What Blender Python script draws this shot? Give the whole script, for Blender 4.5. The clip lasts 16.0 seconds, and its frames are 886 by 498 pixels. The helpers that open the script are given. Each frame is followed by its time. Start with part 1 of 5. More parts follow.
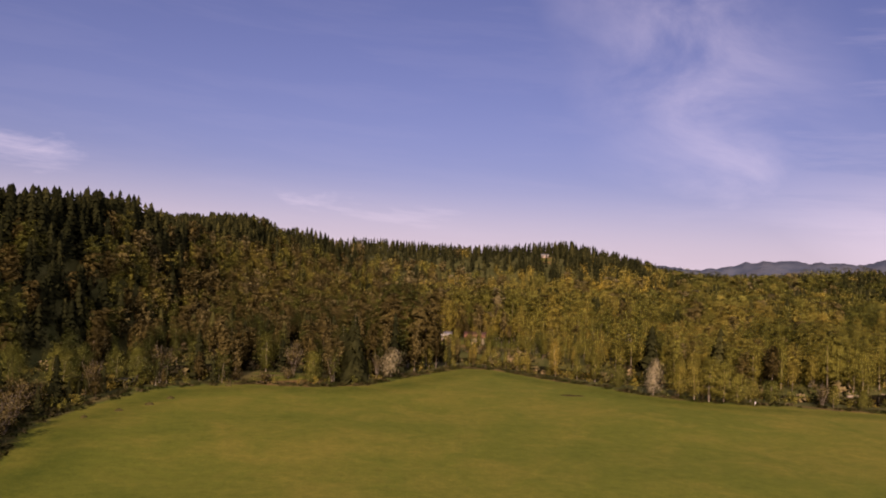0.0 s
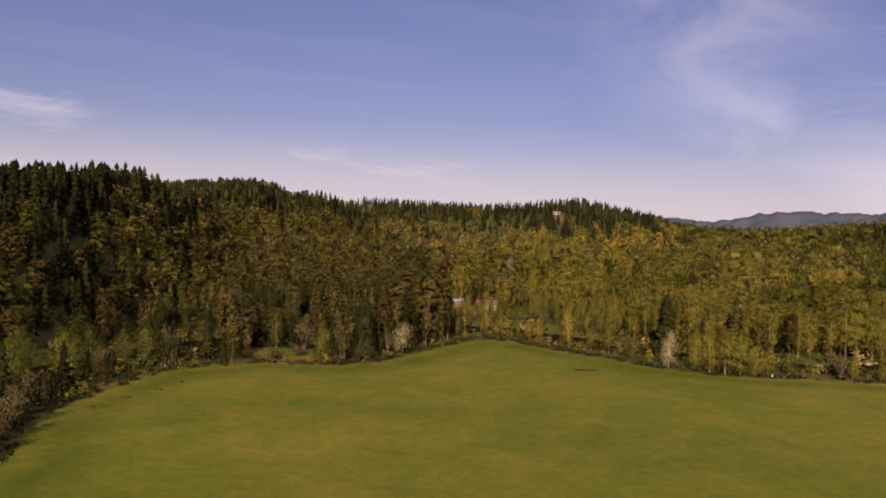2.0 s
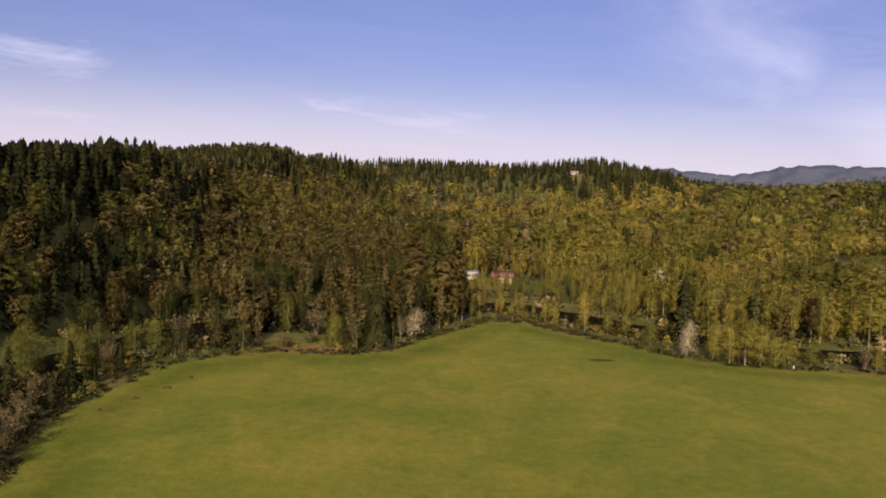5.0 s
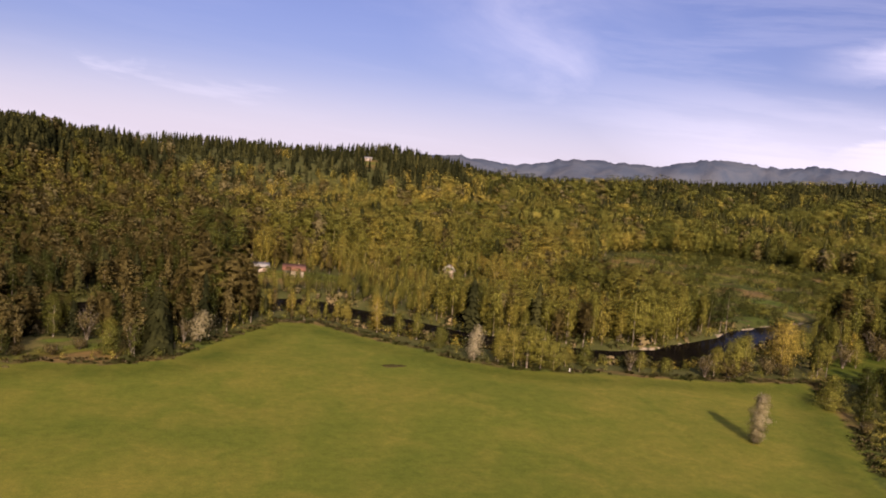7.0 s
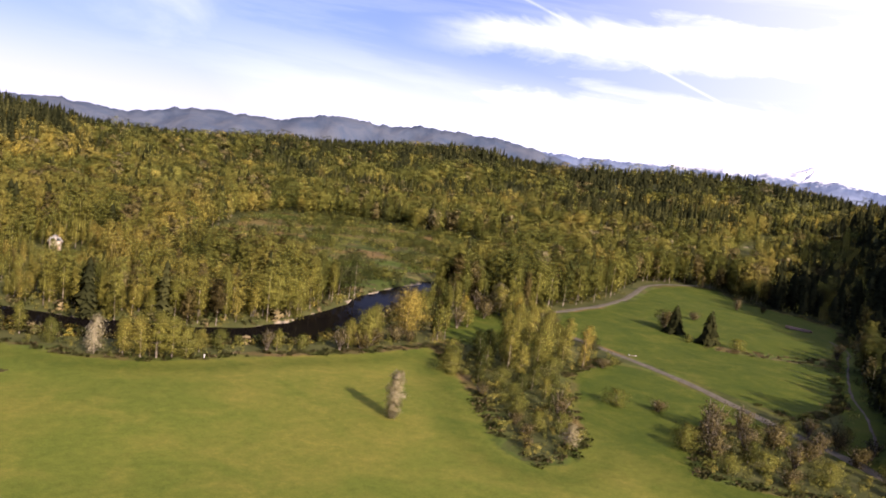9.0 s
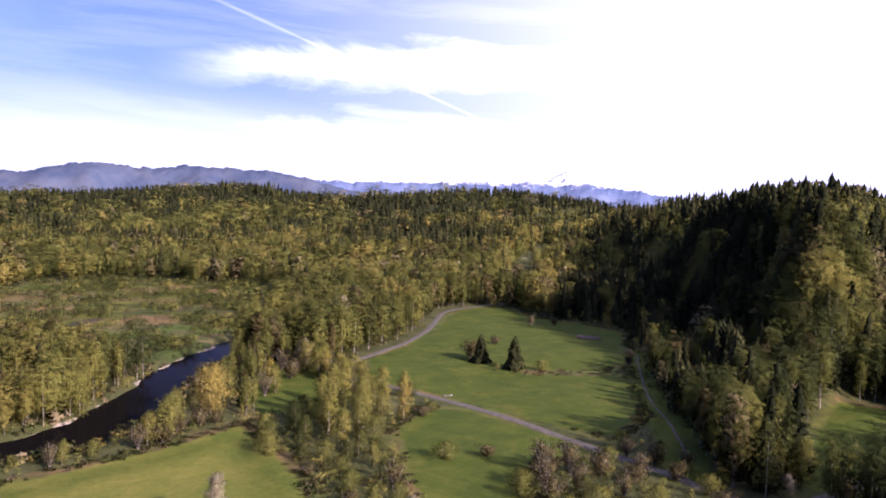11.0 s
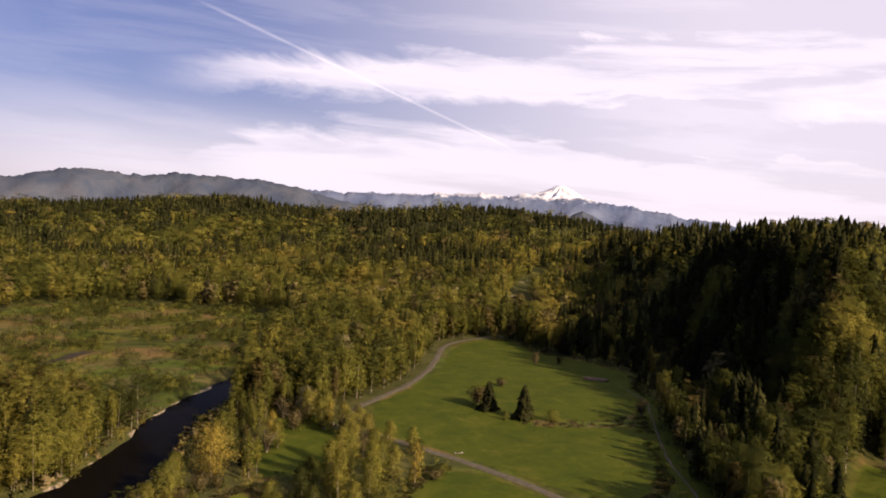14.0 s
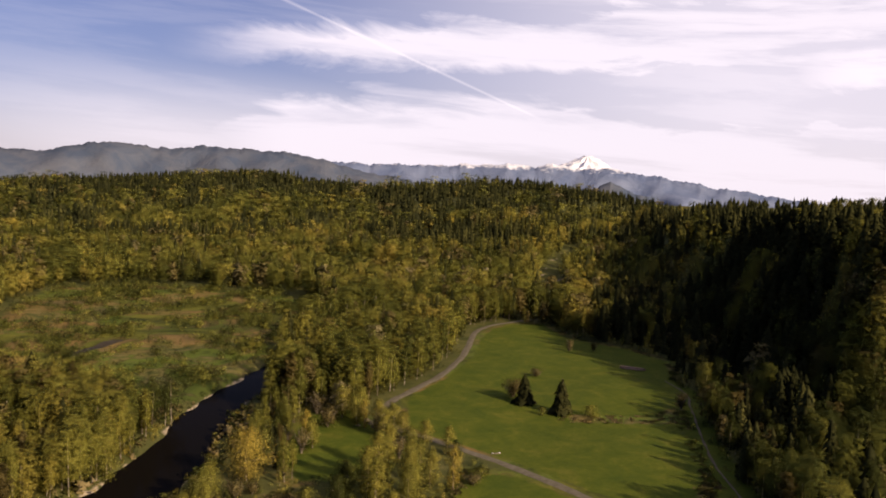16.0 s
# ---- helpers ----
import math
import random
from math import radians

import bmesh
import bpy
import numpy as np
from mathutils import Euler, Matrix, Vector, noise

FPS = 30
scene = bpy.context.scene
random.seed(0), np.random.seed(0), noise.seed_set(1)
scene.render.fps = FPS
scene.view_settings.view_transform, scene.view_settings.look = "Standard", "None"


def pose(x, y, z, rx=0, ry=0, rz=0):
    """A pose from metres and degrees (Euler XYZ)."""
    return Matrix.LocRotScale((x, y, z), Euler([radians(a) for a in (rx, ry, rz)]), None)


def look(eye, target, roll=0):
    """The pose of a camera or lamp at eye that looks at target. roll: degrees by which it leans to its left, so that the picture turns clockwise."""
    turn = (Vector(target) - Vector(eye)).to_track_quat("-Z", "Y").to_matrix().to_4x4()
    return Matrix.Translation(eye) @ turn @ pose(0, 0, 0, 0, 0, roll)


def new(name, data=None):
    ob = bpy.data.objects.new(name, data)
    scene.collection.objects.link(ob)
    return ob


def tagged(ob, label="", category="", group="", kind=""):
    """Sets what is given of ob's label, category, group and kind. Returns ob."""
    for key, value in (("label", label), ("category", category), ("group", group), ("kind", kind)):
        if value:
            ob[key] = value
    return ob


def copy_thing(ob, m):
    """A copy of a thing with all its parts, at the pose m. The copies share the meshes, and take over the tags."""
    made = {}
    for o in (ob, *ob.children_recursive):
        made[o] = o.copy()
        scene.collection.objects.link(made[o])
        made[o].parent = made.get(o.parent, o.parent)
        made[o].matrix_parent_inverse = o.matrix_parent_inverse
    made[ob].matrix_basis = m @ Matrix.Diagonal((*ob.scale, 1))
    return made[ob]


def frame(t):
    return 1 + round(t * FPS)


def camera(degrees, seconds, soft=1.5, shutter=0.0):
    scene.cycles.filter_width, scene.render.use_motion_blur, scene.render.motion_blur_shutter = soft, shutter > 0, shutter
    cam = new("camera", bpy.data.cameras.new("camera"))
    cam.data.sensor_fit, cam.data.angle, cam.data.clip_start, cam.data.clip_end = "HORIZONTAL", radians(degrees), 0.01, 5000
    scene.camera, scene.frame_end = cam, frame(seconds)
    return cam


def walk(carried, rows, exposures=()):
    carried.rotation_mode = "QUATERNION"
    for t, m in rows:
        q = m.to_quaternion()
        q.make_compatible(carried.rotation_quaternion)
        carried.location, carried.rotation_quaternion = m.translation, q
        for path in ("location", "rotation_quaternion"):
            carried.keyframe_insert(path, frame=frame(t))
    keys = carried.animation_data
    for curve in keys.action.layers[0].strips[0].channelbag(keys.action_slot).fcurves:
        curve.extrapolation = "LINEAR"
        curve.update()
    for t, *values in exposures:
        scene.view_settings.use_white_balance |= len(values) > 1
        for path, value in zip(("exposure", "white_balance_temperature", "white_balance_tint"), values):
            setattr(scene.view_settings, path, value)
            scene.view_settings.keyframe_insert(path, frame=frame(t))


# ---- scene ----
cam = camera(58.0, 16.0, soft=1.8)
PATH = [
    (0, (-0.00, 0.00, 24.52), (-0.00, 99.94, 27.88), 3.06),
    (0.5, (-0.02, 0.88, 25.70), (0.43, 100.88, 26.25), 2.22),
    (1, (-0.03, 1.74, 26.85), (1.37, 101.72, 25.54), 0.26),
    (1.5, (-0.01, 2.61, 27.91), (0.75, 102.59, 26.12), 1.41),
    (2, (0.08, 3.52, 29.03), (-1.10, 103.48, 26.55), 2.34),
    (2.5, (0.16, 4.41, 30.25), (-2.12, 104.31, 26.27), 2.05),
    (3, (0.21, 5.22, 31.57), (-2.65, 105.05, 26.35), 1.74),
    (3.5, (0.22, 5.95, 32.82), (-3.06, 105.68, 26.16), 1.78),
    (6, (0.19, 9.62, 38.88), (0.08, 109.21, 29.78), 4.22),
    (6.5, (-0.22, 10.41, 40.16), (10.86, 109.37, 31.03), 5.43),
    (7, (-0.86, 11.37, 41.50), (22.15, 108.23, 32.09), 5.59),
    (7.5, (-1.51, 12.76, 42.90), (35.13, 105.31, 33.30), 5.51),
    (8, (-1.89, 14.46, 44.19), (45.84, 101.79, 34.36), 5.87),
    (8.5, (-1.72, 16.49, 45.34), (53.41, 99.32, 35.34), 5.98),
    (9, (-1.20, 18.90, 46.42), (63.20, 94.75, 36.33), 7.42),
    (9.5, (-0.62, 21.53, 47.57), (72.54, 88.87, 36.97), 10.62),
    (10, (-0.18, 24.14, 48.94), (78.17, 85.67, 40.24), 9.95),
    (10.2, (0.04, 25.09, 49.61), (80.13, 84.46, 41.85), 6.92),
    (12.3, (3.24, 33.67, 57.89), (86.45, 88.99, 53.95), 0.03),
    (12.5, (3.51, 34.45, 58.60), (86.81, 89.65, 54.80), 1.16),
    (13, (4.14, 36.33, 60.20), (87.65, 91.23, 56.69), 1.83),
    (13.5, (4.78, 38.14, 61.66), (88.24, 93.13, 58.19), 2.21),
    (14, (5.55, 39.87, 63.09), (88.79, 95.19, 59.59), 2.65),
    (14.5, (6.45, 41.52, 64.57), (89.23, 97.43, 59.90), 2.30),
    (15, (7.39, 43.16, 66.17), (89.74, 99.64, 60.82), 2.54),
    (15.5, (8.37, 44.73, 67.88), (90.29, 101.79, 61.98), 3.09),
    (16, (9.41, 46.22, 69.59), (90.74, 103.94, 62.23), 2.32),
]
EXPOSURE = [(0.0, -0.02, 6550, 43), (0.5, 0.00, 6800, 32), (1.5, 0.02, 6700, 31), (2.5, 0.00, 6650, 31), (3.0, 0.24, 6500, 31), (3.5, 0.26, 6350, 29), (6.0, 0.24, 6000, 29), (7.0, 0.32, 6150, 33), (8.1, 0.34, 6200, 32),
            (8.5, 0.62, 6100, 30), (9.0, 0.82, 5550, 31), (9.3, 0.98, 5150, 40), (10.2, 0.98, 4950, 44), (12.3, 0.40, 5100, 51), (12.8, 0.16, 5450, 49), (13.5, 0.20, 6200, 32), (14.5, 0.18, 6450, 26), (16.0, 0.16, 6450, 24)]
walk(cam, [(t, look(eye, target, roll)) for t, eye, target, roll in PATH], EXPOSURE)

# ---- world and sun ----
SUN_AZ, SUN_EL = 187.0, 25.5        # compass-like: clockwise from +y


def link(nt, a, ao, b, bi):
    nt.links.new(a.outputs[ao], b.inputs[bi])


def make_world():
    w = bpy.data.worlds.new("sky")
    w.use_nodes = True
    scene.world = w
    nt = w.node_tree
    nt.nodes.clear()
    N = nt.nodes.new
    sky = N("ShaderNodeTexSky")
    sky.sky_type, sky.sun_disc = "NISHITA", False
    sky.sun_elevation, sky.sun_rotation = radians(SUN_EL), radians(SUN_AZ)
    sky.air_density, sky.dust_density, sky.ozone_density = 1.0, 1.2, 2.0
    tc = N("ShaderNodeTexCoord")
    sep = N("ShaderNodeSeparateXYZ")
    link(nt, tc, "Generated", sep, 0)

    def maths(op, a, b=None, c=None, clamp=False):
        n = N("ShaderNodeMath")
        n.operation, n.use_clamp = op, clamp
        for k, v in enumerate((a, b, c)):
            if v is None:
                continue
            if isinstance(v, (int, float)):
                n.inputs[k].default_value = v
            else:
                nt.links.new(v, n.inputs[k])
        return n.outputs[0]

    x, y, z = (sep.outputs[k] for k in range(3))
    az = maths("DEGREES", maths("ARCTAN2", x, y))
    el = maths("DEGREES", maths("ARCSINE", z))

    def smooth(v, lo, hi, a=0.0, b=1.0):
        n = N("ShaderNodeMapRange")
        n.interpolation_type = "SMOOTHSTEP"
        nt.links.new(v, n.inputs[0])
        for k, q in enumerate((lo, hi, a, b)):
            n.inputs[k + 1].default_value = q
        return n.outputs[0]

    def tex(ax, ex, ay, ey, scale, detail, rough, distort=0.0):
        """Noise over bearing and elevation."""
        c = N("ShaderNodeCombineXYZ")
        nt.links.new(maths("MULTIPLY_ADD", el, ex, maths("MULTIPLY", az, ax)), c.inputs[0])
        nt.links.new(maths("MULTIPLY_ADD", az, ay, maths("MULTIPLY", el, ey)), c.inputs[1])
        n = N("ShaderNodeTexNoise")
        n.inputs["Scale"].default_value, n.inputs["Detail"].default_value = scale, detail
        n.inputs["Roughness"].default_value, n.inputs["Distortion"].default_value = rough, distort
        link(nt, c, 0, n, "Vector")
        return n.outputs[0]

    def times(*v):
        out = v[0]
        for q in v[1:]:
            out = maths("MULTIPLY", out, q)
        return out

    def most(*v):
        out = v[0]
        for q in v[1:]:
            out = maths("MAXIMUM", out, q)
        return out

    def near_to(v, centre, half, soft):
        """1 within half of the centre, fading over soft."""
        d = maths("ABSOLUTE", maths("SUBTRACT", v, centre))
        return maths("DIVIDE", maths("SUBTRACT", maths("ADD", half, soft), d), soft, None, True)

    # cirrus: long fibres, slightly tilted; a slow warp makes the banks uneven
    fibre = smooth(tex(0.035, 0.03, 0.010, 0.30, 1.3, 9, 0.62, 0.3), 0.34, 0.66)
    curl = tex(0.12, 0.05, 0.02, 0.34, 1.0, 7, 0.6, 0.8)
    warp = maths("MULTIPLY", maths("SUBTRACT", curl, 0.5), 4.6)
    lift = maths("ADD", el, warp)
    # upper bank, growing thicker towards the sun
    mid_el = maths("MULTIPLY_ADD", maths("MINIMUM", az, 72.0), 0.060, 6.75)
    half = maths("MULTIPLY", maths("SUBTRACT", az, 33.0, None), 0.050)
    upper = times(near_to(lift, mid_el, half, 1.5), smooth(az, 34.0, 46.0), smooth(fibre, -1.0, 0.9))
    # lower bank, down to the horizon
    top = maths("ADD", smooth(az, 32.0, 50.0, 4.2, 7.0), smooth(az, 60.0, 84.0, 0.0, -1.0))
    lower = times(maths("DIVIDE", maths("SUBTRACT", maths("ADD", top, 0.4), lift), 1.8, None, True), smooth(az, 27.0, 44.0), smooth(fibre, -1.4, 0.7))
    bright = times(smooth(az, 68.0, 82.0), smooth(lift, 13.5, 10.0), smooth(lift, 4.5, 8.0), smooth(fibre, -1.0, 0.6))
    # a steep veil in the north-east and thin cloud low over the hills
    lean = maths("MULTIPLY_ADD", el, -0.42, 23.5)
    veil = times(near_to(maths("MULTIPLY_ADD", warp, 0.5, az), lean, 1.0, 9.5), smooth(tex(0.10, 0.05, 0.0, 0.16, 1.0, 6, 0.6, 0.4), 0.25, 0.85), 0.40)
    wisps = times(near_to(lift, maths("MULTIPLY_ADD", az, 0.05, 4.1), 0.5, 1.6), smooth(az, 12.0, -4.0), smooth(fibre, -0.2, 1.2), 0.45)
    tuft = times(near_to(lift, 6.0, 0.6, 1.0), smooth(az, -22.5, -27.0), fibre, 0.42)
    haze = most(maths("MULTIPLY", smooth(el, 8.0, -1.0), 0.60), maths("MULTIPLY", smooth(az, 36.0, 78.0), 0.72), times(smooth(az, 12.0, 34.0), smooth(el, 9.0, 2.0), 0.66))
    # thin fibres over all of it
    haze = maths("ADD", haze, times(smooth(fibre, 0.3, 1.0), smooth(az, 0.0, 40.0, 0.02, 0.10)))
    cloud_mask = most(maths("MULTIPLY", upper, 0.92), maths("MULTIPLY", lower, 0.88), bright, veil, wisps, tuft, haze)
    # one contrail: a thin band along a great circle
    a = Vector((sin_deg(39.6) * cos_deg(13.6), cos_deg(39.6) * cos_deg(13.6), sin_deg(13.6)))
    b = Vector((sin_deg(60.3) * cos_deg(5.6), cos_deg(60.3) * cos_deg(5.6), sin_deg(5.6)))
    pn = a.cross(b).normalized()
    mid = (a + b).normalized()
    off = maths("ABSOLUTE", maths("ADD", maths("ADD", maths("MULTIPLY", x, pn.x), maths("MULTIPLY", y, pn.y)), maths("MULTIPLY", z, pn.z)))
    trail = maths("SUBTRACT", 1.0, maths("DIVIDE", off, maths("MULTIPLY_ADD", curl, 0.0040, 0.0004)), None, True)
    near = maths("ADD", maths("ADD", maths("MULTIPLY", x, mid.x), maths("MULTIPLY", y, mid.y)), maths("MULTIPLY", z, mid.z))
    near = maths("MULTIPLY", maths("SUBTRACT", near, 0.978), 130.0, None, True)
    mask = maths("MINIMUM", maths("ADD", cloud_mask, times(trail, near, 0.28)), 1.0)
    mix = N("ShaderNodeMix")
    mix.data_type = "RGBA"
    nt.links.new(mask, mix.inputs[0])
    skym = N("ShaderNodeMix")
    skym.data_type, skym.blend_type = "RGBA", "MULTIPLY"
    skym.inputs[0].default_value = 1.0
    skym.inputs[7].default_value = (*SKY_TINT, 1)
    link(nt, sky, 0, skym, 6)
    link(nt, skym, 2, mix, 6)
    mix.inputs[7].default_value = (*CLOUD, 1)
    bg = N("ShaderNodeBackground")
    bg.inputs[1].default_value = SKY_STRENGTH
    link(nt, mix, 2, bg, 0)
    out = N("ShaderNodeOutputWorld")
    link(nt, bg, 0, out, 0)


def sin_deg(v):
    return math.sin(radians(v))


def cos_deg(v):
    return math.cos(radians(v))


SKY_TINT, CLOUD, SKY_STRENGTH = (1.0, 0.90, 1.12), (13.4, 13.0, 13.1), 0.068
make_world()
sun_data = bpy.data.lights.new("sun", "SUN")
sun_data.energy, sun_data.angle, sun_data.color = 5.6, radians(0.6), (1.0, 0.82, 0.52)
sun = new("sun", sun_data)
sun.matrix_world = look((0, 0, 400), (-100 * sin_deg(SUN_AZ) * cos_deg(SUN_EL), -100 * cos_deg(SUN_AZ) * cos_deg(SUN_EL), 400 - 100 * sin_deg(SUN_EL)))


# ---- materials ----
def material(name):
    m = bpy.data.materials.new(name)
    m.use_nodes = True
    nt = m.node_tree
    nt.nodes.clear()
    out = nt.nodes.new("ShaderNodeOutputMaterial")
    return m, nt, out


def ramp(nt, fac, stops):
    n = nt.nodes.new("ShaderNodeValToRGB")
    els = n.color_ramp.elements
    while len(els) > 1:
        els.remove(els[-1])
    for k, (p, c) in enumerate(stops):
        e = els[0] if k == 0 else els.new(p)
        e.position, e.color = p, (*c, 1)
    nt.links.new(fac, n.inputs[0])
    return n.outputs[0]


def noise_tex(nt, vec, scale, detail=4, rough=0.55, distort=0.0):
    n = nt.nodes.new("ShaderNodeTexNoise")
    n.inputs["Scale"].default_value, n.inputs["Detail"].default_value = scale, detail
    n.inputs["Roughness"].default_value, n.inputs["Distortion"].default_value = rough, distort
    if vec is not None:
        nt.links.new(vec, n.inputs["Vector"])
    return n.outputs[0]


def mixc(nt, fac, a, b, blend="MIX"):
    n = nt.nodes.new("ShaderNodeMix")
    n.data_type, n.blend_type = "RGBA", blend
    for k, v in ((0, fac), (6, a), (7, b)):
        if isinstance(v, (int, float)):
            n.inputs[k].default_value = v
        elif isinstance(v, tuple):
            n.inputs[k].default_value = (*v, 1)
        else:
            nt.links.new(v, n.inputs[k])
    return n.outputs[2]


def mathn(nt, op, a, b=0.0, clamp=False):
    n = nt.nodes.new("ShaderNodeMath")
    n.operation, n.use_clamp = op, clamp
    for k, v in enumerate((a, b)):
        if isinstance(v, (int, float)):
            n.inputs[k].default_value = v
        else:
            nt.links.new(v, n.inputs[k])
    return n.outputs[0]


def position(nt):
    return nt.nodes.new("ShaderNodeNewGeometry").outputs["Position"]


def attr(nt, name):
    n = nt.nodes.new("ShaderNodeAttribute")
    n.attribute_name = name
    return n.outputs["Fac"]


def principled(nt, out, color, rough=0.9, bump=None, strength=0.3, dist=0.1, spec=0.2, metal=0.0):
    p = nt.nodes.new("ShaderNodeBsdfPrincipled")
    if isinstance(color, tuple):
        p.inputs["Base Color"].default_value = (*color, 1)
    else:
        nt.links.new(color, p.inputs["Base Color"])
    p.inputs["Roughness"].default_value, p.inputs["Metallic"].default_value = rough, metal
    p.inputs["Specular IOR Level"].default_value = spec
    if bump is not None:
        b = nt.nodes.new("ShaderNodeBump")
        b.inputs["Strength"].default_value, b.inputs["Distance"].default_value = strength, dist
        nt.links.new(bump, b.inputs["Height"])
        nt.links.new(b.outputs[0], p.inputs["Normal"])
    nt.links.new(p.outputs[0], out.inputs[0])
    return p


def leaf_material(name, stops, translucent=0.3, sparse=0.0):
    """Foliage: the tint of the tree picks the hue, single sprays vary round it. The sprays of a crown stand for leaves
    at many angles, so they take their light as the rounded mass does (stored with the mesh as nrm)."""
    m, nt, out = material(name)
    info = nt.nodes.new("ShaderNodeObjectInfo")
    geo = nt.nodes.new("ShaderNodeNewGeometry")
    t = mathn(nt, "ADD", attr(nt, "tint"), mathn(nt, "MULTIPLY", mathn(nt, "SUBTRACT", info.outputs["Random"], 0.5), 0.22))
    t = mathn(nt, "ADD", t, mathn(nt, "MULTIPLY", mathn(nt, "SUBTRACT", geo.outputs["Random Per Island"], 0.5), 0.12), True)
    c = ramp(nt, t, stops)
    v = mathn(nt, "ADD", mathn(nt, "MULTIPLY", geo.outputs["Random Per Island"], 0.18), 0.93)
    # small clumps of leaves, lighter and darker
    clump = noise_tex(nt, geo.outputs["Position"], 0.9, 4, 0.75)
    v = mathn(nt, "MULTIPLY", v, mathn(nt, "ADD", mathn(nt, "MULTIPLY", clump, 0.6), 0.74))
    hsv = nt.nodes.new("ShaderNodeHueSaturation")
    nt.links.new(c, hsv.inputs["Color"])
    nt.links.new(v, hsv.inputs["Value"])
    d = nt.nodes.new("ShaderNodeBsdfDiffuse")
    tr = nt.nodes.new("ShaderNodeBsdfTranslucent")
    nt.links.new(hsv.outputs[0], d.inputs[0])
    nt.links.new(hsv.outputs[0], tr.inputs[0])
    nv = nt.nodes.new("ShaderNodeAttribute")
    nv.attribute_name = "nrm"
    world = nt.nodes.new("ShaderNodeVectorTransform")
    world.vector_type, world.convert_from, world.convert_to = "NORMAL", "OBJECT", "WORLD"
    nt.links.new(nv.outputs["Vector"], world.inputs[0])
    nz = nt.nodes.new("ShaderNodeVectorMath")
    nz.operation = "NORMALIZE"
    nt.links.new(world.outputs[0], nz.inputs[0])
    nt.links.new(nz.outputs[0], d.inputs["Normal"])
    nt.links.new(nz.outputs[0], tr.inputs["Normal"])
    mx = nt.nodes.new("ShaderNodeMixShader")
    mx.inputs[0].default_value = translucent
    nt.links.new(d.outputs[0], mx.inputs[1])
    nt.links.new(tr.outputs[0], mx.inputs[2])
    if sparse:
        # a spray of young leaves lets part of the light through
        gap = nt.nodes.new("ShaderNodeBsdfTransparent")
        mg = nt.nodes.new("ShaderNodeMixShader")
        mg.inputs[0].default_value = sparse
        nt.links.new(mx.outputs[0], mg.inputs[1])
        nt.links.new(gap.outputs[0], mg.inputs[2])
        mx = mg
    nt.links.new(mx.outputs[0], out.inputs[0])
    return m


LEAF = leaf_material("spring_foliage", [(0.0, (0.072, 0.084, 0.022)), (0.2, (0.180, 0.185, 0.037)), (0.4, (0.300, 0.284, 0.054)), (0.6, (0.388, 0.330, 0.064)),
                                        (0.78, (0.42, 0.330, 0.070)), (0.9, (0.47, 0.37, 0.066)), (1.0, (0.54, 0.42, 0.065))], 0.5, 0.66)
NEEDLE = leaf_material("fir_needles", [(0.0, (0.012, 0.014, 0.006)), (0.5, (0.028, 0.030, 0.011)), (1.0, (0.080, 0.077, 0.023))], 0.15)
TWIG = leaf_material("bare_twigs", [(0.0, (0.073, 0.058, 0.020)), (0.25, (0.142, 0.112, 0.035)), (0.5, (0.200, 0.166, 0.066)), (0.8, (0.365, 0.315, 0.165)), (1.0, (0.58, 0.51, 0.34))], 0.4, 0.3)
WEED = leaf_material("dry_weeds", [(0.0, (0.07, 0.085, 0.022)), (0.5, (0.14, 0.12, 0.045)), (1.0, (0.30, 0.23, 0.11))], 0.3)


def bark_material():
    m, nt, out = material("bark")
    pos = position(nt)
    c = ramp(nt, noise_tex(nt, pos, 1.3, 5), [(0.3, (0.10, 0.075, 0.05)), (0.55, (0.26, 0.22, 0.165)), (0.75, (0.44, 0.40, 0.33))])
    principled(nt, out, c, 0.9, noise_tex(nt, pos, 9, 4), 0.5, 0.05)
    return m


BARK = bark_material()


